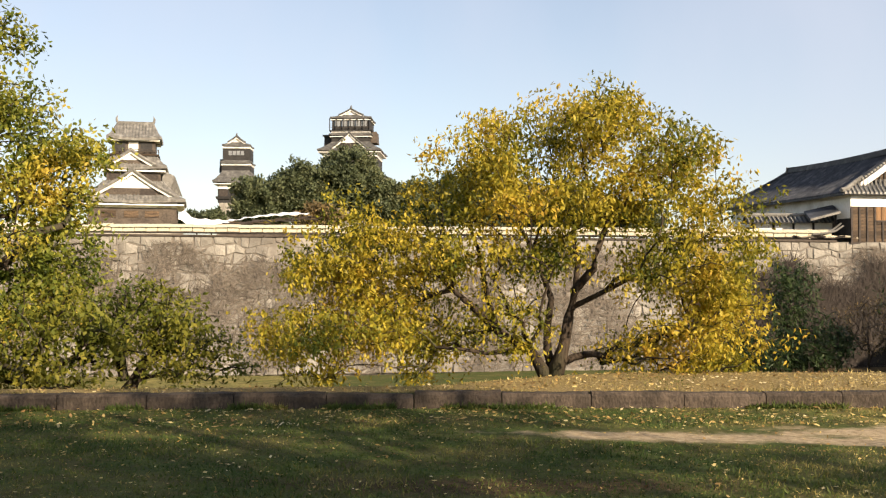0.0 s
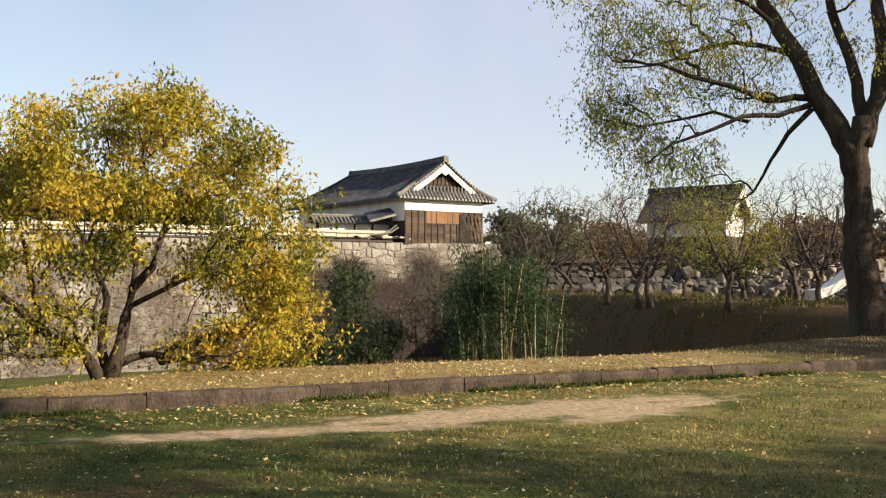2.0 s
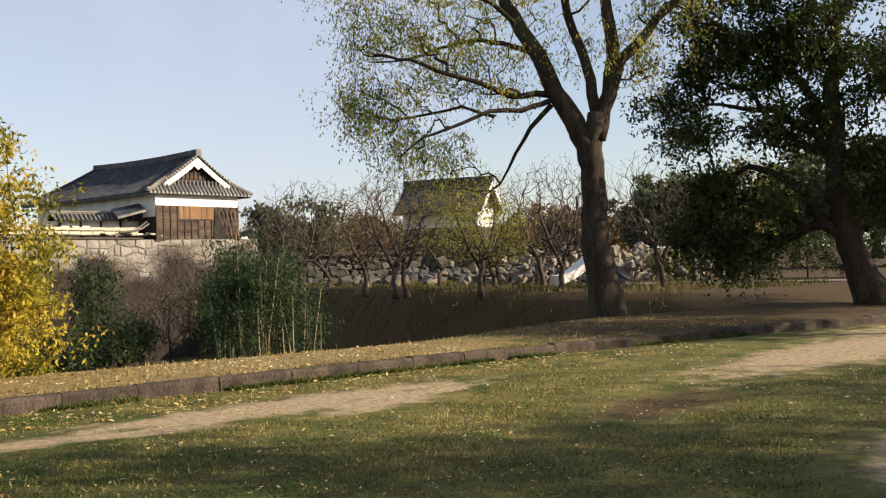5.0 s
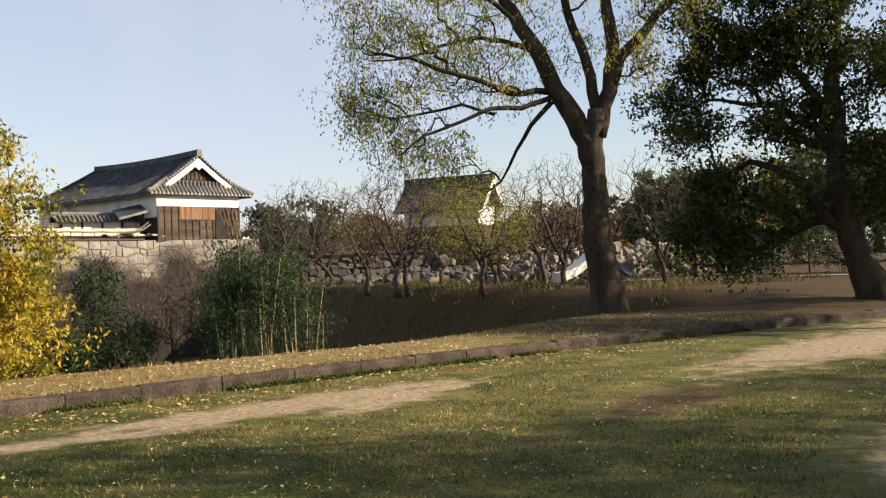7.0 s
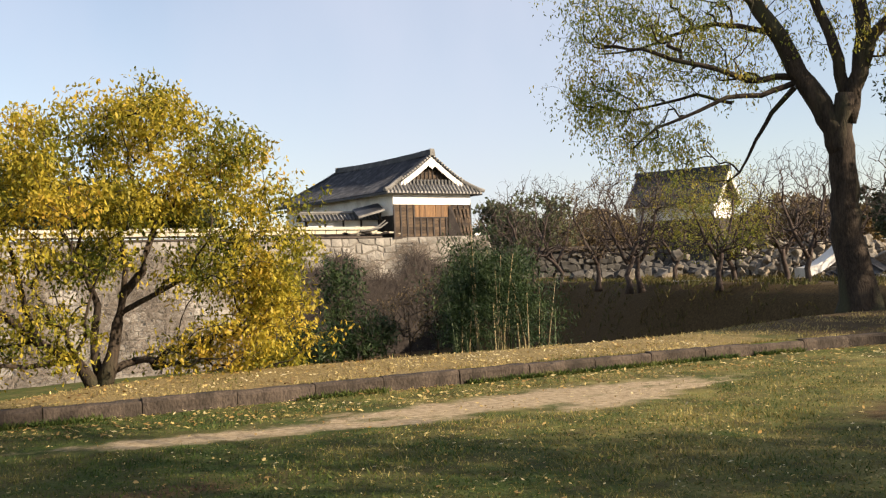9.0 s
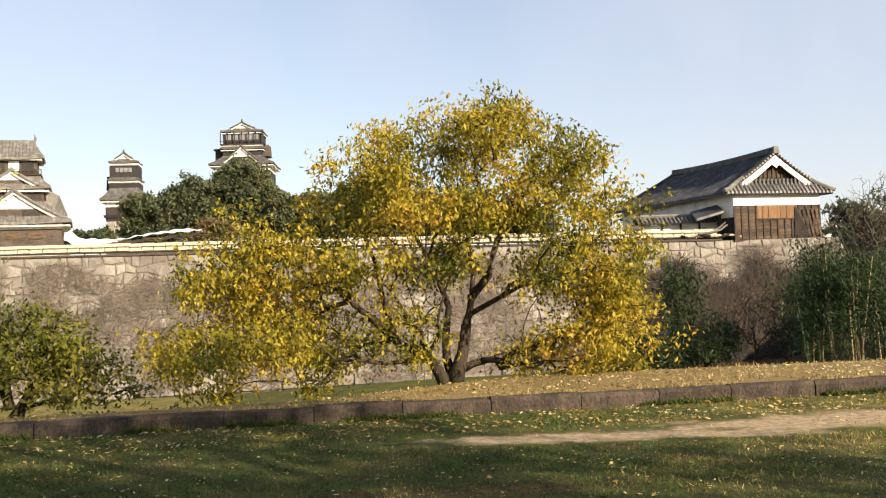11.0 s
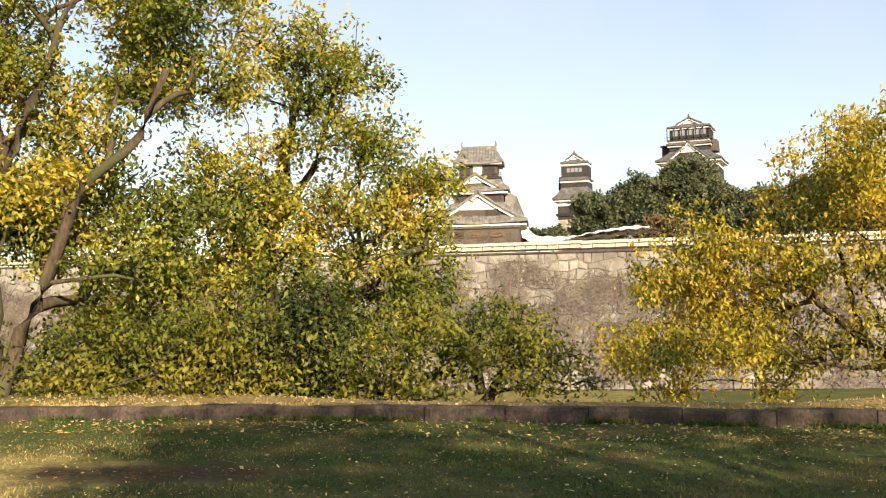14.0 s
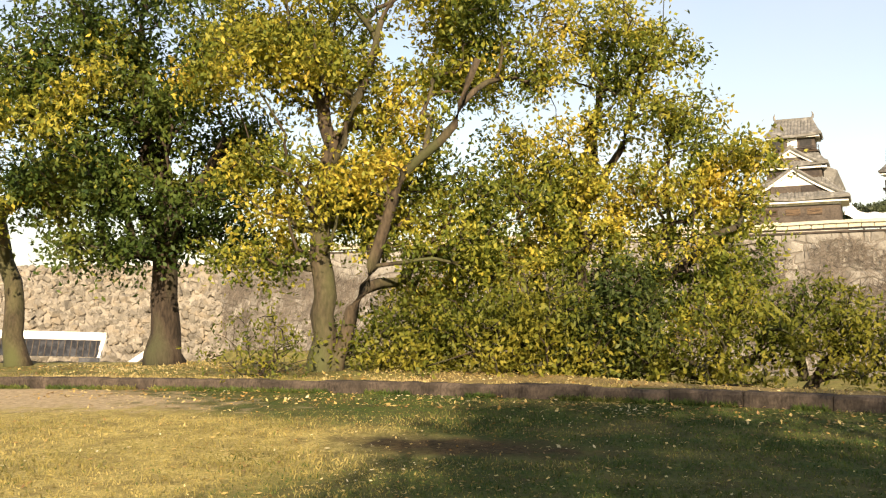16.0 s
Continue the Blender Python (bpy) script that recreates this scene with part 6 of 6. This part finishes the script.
# ---- dry creeper on the lower wall ----
gv_ = np.random.default_rng(91)
cr = []
for i in range(42000):
    x = gv_.uniform(X0 + 0.5, X1 - 0.3)
    cover = 0.80 + 0.10 * math.sin(x * 0.31) + 0.06 * math.sin(x * 1.3 + 2)
    f = gv_.uniform(0.0, 1) ** 0.8 * cover
    if noise.noise(Vector((x * 0.45, f * 4.5, 1.7))) + 0.5 * noise.noise(Vector((x * 1.3, f * 11, 5.2))) < gv_.uniform(-0.35, 0.05):
        continue
    p = wall_face(x, f) + np.array((0, -0.16, 0))
    way = gv_.normal(size=2) + np.array((0, 0.3))
    way = way / np.linalg.norm(way) * gv_.uniform(0.35, 1.2)
    q = wall_face(np.clip(x + way[0], X0, X1), np.clip(f + way[1] / 7.5, 0.01, 0.97)) + np.array((0, -0.17 - 0.15 * gv_.uniform(), 0))
    w = gv_.uniform(0.008, 0.022)
    s = np.array((-way[1], 0, way[0])) / np.linalg.norm(way) * w
    cr.append([p - s, p + s, q + s * 0.4, q - s * 0.4])
creeper = tagged(new("dry_creeper", quads("dry_creeper", np.array(cr), M_VINE)), "leafless brown creeper matted over the lower wall", "creeper", kind="stuff")

# darker creeper below the turret; its tone also paints the shadow there
cr = []
for i in range(24000):
    x = gv_.uniform(14.5, 28.5)
    if not 12 < x < X1 - 0.5:
        continue
    f = gv_.uniform(0.02, 0.82) * (0.80 + 0.14 * math.sin(x * 1.1) + 0.08 * math.sin(x * 2.7))
    p = wall_face(x, f) + np.array((0, -0.22 - 0.2 * gv_.uniform(), 0))
    way = gv_.normal(size=2) + np.array((0.2, 0.5))
    way = way / np.linalg.norm(way) * gv_.uniform(0.3, 1.4)
    q = p + np.array((way[0], 0.1 * gv_.normal() - 0.02, way[1] * 0.9))
    w = gv_.uniform(0.010, 0.026)
    s = np.array((-way[1], 0, way[0])) / np.linalg.norm(way) * w
    cr.append([p - s, p + s, q + s * 0.4, q - s * 0.4])
tagged(new("dark_creeper", quads("dark_creeper", np.array(cr), M_VINE_SHADED)), "dark tangled leafless creeper below the turret, shadow included in its colour", "creeper", kind="stuff")

# ---- kerb ----
kerb = thing("kerb", Matrix(), "row of brown weathered kerb stones along the lawn", "kerb", kind="structure")
x = -28.0
gk = np.random.default_rng(5)
while x < 24:
    w = gk.uniform(0.85, 1.05)
    xa, xb = x + 0.006, x + w - 0.006
    h = KERB_H + 0.01 + gk.normal() * 0.006
    mb = Mesh()
    cs = []
    for xx in np.linspace(xa, xb, 7):
        y = float(kerb_y(np.array(xx)))
        j_ = gk.normal(size=4)
        cs += [(xx, y - 0.10 + 0.006 * j_[0], -0.12), (xx, y - 0.097 + 0.007 * j_[1], h - 0.04 + 0.008 * j_[2]), (xx, y - 0.07 + 0.006 * j_[3], h + 0.005 * j_[0]), (xx, y + 0.09, h + 0.004 * j_[1])]
    mb.add(cs, [(4 * i + k, 4 * i + 4 + k, 4 * i + 5 + k, 4 * i + 1 + k) for i in range(6) for k in range(3)] + [(3, 2, 1, 0), (24, 25, 26, 27)])
    part("kerb_stone", mb, M_KERB, kerb)
    x += w

# ---- grass and fallen leaves ----
gg = np.random.default_rng(12)


def lawn_points(k, x0, x1, v0, v1):
    x = gg.uniform(x0, x1, k)
    v = gg.uniform(v0, v1, k)
    return x, v, kerb_y(x) + v


def cover_of(x, y):
    return np.maximum.reduce([0.6 * band(x, y, -5.6, 7.6, 1.6, 0.55, 10) - 0.05, 0.6 * band(x, y, 8.3, 6.8, 1.4, 0.6, 10) - 0.05, band(x, y, 5.4, 9.75, 3.1, 0.68, 3), band(x, y, 2.2, 9.45, 1.9, 0.34, -6), band(x, y, 7.2, 9.45, 1.2, 0.22, 4), band(x, y, 6.3, 9.2, 1.3, 0.55, 12), band(x, y, 3.6, 9.25, 1.0, 0.3, -14), band(x, y, 14.5, 8.3, 5.2, 1.15, 8), band(x, y, 7.6, 3.2, 1.9, 1.2, 20), band(x, y, -14.8, 7.9, 5.6, 1.5, 9), band(x, y, 20, 8, 6, 3, 0)])


x, v, y = lawn_points(330000, -13, 15, -8.6, -0.1)
near = np.hypot(x, y) < 14.5
keep_ = near & (np.hypot(x, y) > 3.6) & (y > 2.0) & (cover_of(x, y) < gg.uniform(-0.25, 0.02, len(x))) & (gg.uniform(0, 1, len(x)) < np.clip(1.35 - np.hypot(x, y) / 13, 0.25, 1))
x, v, y = x[keep_], v[keep_], y[keep_]
base = np.stack([x, y, ground_z(x, v) - 0.004], 1)
hgt = gg.uniform(0.018, 0.045, (len(x), 1)) * (0.8 + 0.5 * (np.sin(x * 1.7) * np.sin(y * 2.3) > 0.2))[:, None]
up = unit(gg.normal(size=(len(x), 3)) * 0.55 + np.array((0, 0, 1.0)))
sd = unit(np.cross(up, gg.normal(size=(len(x), 3)))) * gg.uniform(0.0025, 0.005, (len(x), 1))
mid = base + up * hgt * 0.55
tip_ = base + up * hgt + gg.normal(size=(len(x), 3)) * 0.008
M_GRASS = foliage("grass_blades", [(0.026, 0.05, 0.011), (0.052, 0.086, 0.018), (0.10, 0.125, 0.029), (0.23, 0.20, 0.065)], 0.9, 0.25, 0.7)
blades = np.stack([base - sd, base + sd, mid + sd * 0.8, tip_], 1)
# dry blades, thickest at left where their yellow also stands for sunlight
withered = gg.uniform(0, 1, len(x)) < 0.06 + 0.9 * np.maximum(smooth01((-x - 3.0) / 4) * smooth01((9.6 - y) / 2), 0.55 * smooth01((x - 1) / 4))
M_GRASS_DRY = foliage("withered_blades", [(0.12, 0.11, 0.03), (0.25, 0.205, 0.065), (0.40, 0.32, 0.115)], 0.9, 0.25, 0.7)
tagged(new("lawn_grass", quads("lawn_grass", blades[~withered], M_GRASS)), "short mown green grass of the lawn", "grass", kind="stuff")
tagged(new("withered_grass", quads("withered_grass", blades[withered], M_GRASS_DRY)), "dry yellow grass among the lawn's green, coloured bright for the sunlit left", "grass", kind="stuff")
gx_, gv2 = [], []
for k_, x0_, x1_, v0_, v1_ in ((26000, -17, 16, -0.16, -0.10), (9000, -16, 14, 0.06, 0.16), (22000, -16, 18, 0.15, 4.0), (30000, 17, 33, 8, 40)):
    gx_.append(gg.uniform(x0_, x1_, k_))
    gv2.append(gg.uniform(v0_, v1_, k_))
x, v = np.concatenate(gx_), np.concatenate(gv2)
big = np.where(v > 5, 4.0, np.where(v < 0, 1.5, 1.0))
thick = np.array([noise.noise(Vector((a * 0.9, b * 0.9, 3.1))) for a, b in zip(x, v)]) > np.where(v > 5, -0.02, -0.12)
x, v, big = x[thick], v[thick], big[thick]
base = np.stack([x, kerb_y(x) + v, ground_z(x, v) - 0.01], 1)
up = unit(gg.normal(size=(len(x), 3)) * 0.5 + np.array((0, -0.2, 1.0)))
hgt = (gg.uniform(0.025, 0.07, len(x)) * big)[:, None]
sd = unit(np.cross(up, gg.normal(size=(len(x), 3)))) * (gg.uniform(0.003, 0.006, len(x)) * big)[:, None]
mid = base + up * hgt * 0.55
blades = np.stack([base - sd, base + sd, mid + sd * 0.8, base + up * hgt + gg.normal(size=(len(x), 3)) * 0.012], 1)
# bank grass in two tones: far blades darkened as shaded, near straw brightened as sunlit
M_TUFT = foliage("bank_grass_blades", [(0.05, 0.058, 0.015), (0.10, 0.09, 0.028), (0.17, 0.125, 0.045)], 0.5, 0.2, 0.8)
M_TUFT_DRY = foliage("dry_bank_blades", [(0.09, 0.10, 0.025), (0.24, 0.20, 0.07), (0.42, 0.33, 0.14), (0.50, 0.40, 0.19)], 0.6, 0.25, 0.8)
far_bank, sward = v > 5, v < 0
tagged(new("bank_grass", quads("bank_grass", blades[far_bank], M_TUFT)), "rough dull grass on the far bank of the moat, toned dark for its shade", "grass", kind="stuff")
tagged(new("dry_bank_grass", quads("dry_bank_grass", blades[~far_bank & ~sward], M_TUFT_DRY)), "dry straw-coloured grass behind the kerb, toned bright for the sun", "grass", kind="stuff")
tagged(new("kerb_grass", quads("kerb_grass", blades[sward], M_GRASS)), "longer green grass along the foot of the kerb", "grass", kind="stuff")
M_LITTER = foliage("fallen_leaves", [(0.16, 0.085, 0.035), (0.33, 0.20, 0.06), (0.52, 0.40, 0.16), (0.60, 0.52, 0.33)], 1.0, 0.1, 0.6)


def scatter_leaves(x, v, size, lift):
    y = kerb_y(x) + v
    k = len(x)
    c = np.stack([x, y, ground_z(x, v) + lift * gg.uniform(0.3, 1, k)], 1)
    d = unit(np.concatenate([gg.normal(size=(k, 2)), gg.normal(size=(k, 1)) * 0.22], 1))
    s = unit(np.cross(d, np.array((0, 0, 1.0)) + gg.normal(size=(k, 3)) * 0.3))
    ln = size * gg.uniform(0.6, 1.25, (k, 1))
    return np.stack([c - d * ln / 2, c + s * ln * 0.26, c + d * ln / 2, c - s * ln * 0.26], 1)


xb, vb, _ = lawn_points(9000, -12, 14, -8.0, -0.4)
x, v, _ = lawn_points(1900, -14, 15, -8.5, -0.2)
xr, vr, _ = lawn_points(2600, -14, 14, -1.4, -0.12)
xl, vl, _ = lawn_points(6000, -17, 10, 0.1, 2.4)
tagged(new("fallen_leaves", quads("fallen_leaves", np.concatenate([scatter_leaves(xb, vb, 0.03, 0.025), scatter_leaves(x, v, 0.052, 0.03), scatter_leaves(xr, vr, 0.06, 0.03), scatter_leaves(xl, vl, 0.055, 0.015)]), M_LITTER)), "scattered dry yellow and brown fallen leaves", "leaves", kind="stuff")

# ---- stones of the castle wall ----
gs = np.random.default_rng(3)
ROWS_OF_STONE = 15
rest, made = Mesh(), 0


def row_edge(r, x):
    return (r + (0.20 * math.sin(x * 2.3 + r * 2.1) + 0.17 * math.sin(x * 5.1 + r * 5.7)) * (0 < r < ROWS_OF_STONE)) / ROWS_OF_STONE


for r in range(ROWS_OF_STONE):
    x = X0
    while x < X1 - 0.2:
        w = min(gs.uniform(0.36, 0.92) * (1.1 - 0.015 * r), X1 - x)
        sk = [gs.normal() * 0.09 for _ in range(4)]
        g_ = 0.009
        out = 0.02 + gs.uniform(0, 0.035)
        cs = [(x + g_ + sk[0], r, 1), (x + w - g_ + sk[1], r, 1), (x + w - g_ + sk[1] * 0.3, r + 1, -1), (x + g_ + sk[0] * 0.3, r + 1, -1)]
        back, front = [], []
        for cx, rr_, sg in cs:
            f = row_edge(rr_, cx) + sg * 0.0022
            q = wall_face(cx, min(max(f, 0), 1))
            back.append(q + np.array((0, 0.05, 0)))
            cxm = x + w / 2
            front.append(q + np.array(((cxm - cx) * 0.10, -out - gs.uniform(0, 0.03), 0.03 * sg)))
        mid = sum(front) / 4 + np.array((gs.normal() * 0.05, -0.03, gs.normal() * 0.04))
        verts = back + front + [mid]
        faces = [(0, 1, 5, 4), (1, 2, 6, 5), (2, 3, 7, 6), (3, 0, 4, 7), (4, 5, 8), (5, 6, 8), (6, 7, 8), (7, 4, 8)]
        if r >= ROWS_OF_STONE - 5 and 2 < x and made < 290:
            part("wall_stone", Mesh().add(verts, faces), M_STONE, wall)
            made += 1
        else:
            rest.add(verts, faces)
        x += w
tagged(part("wall_stone", rest, M_STONE, wall), kind="stuff")
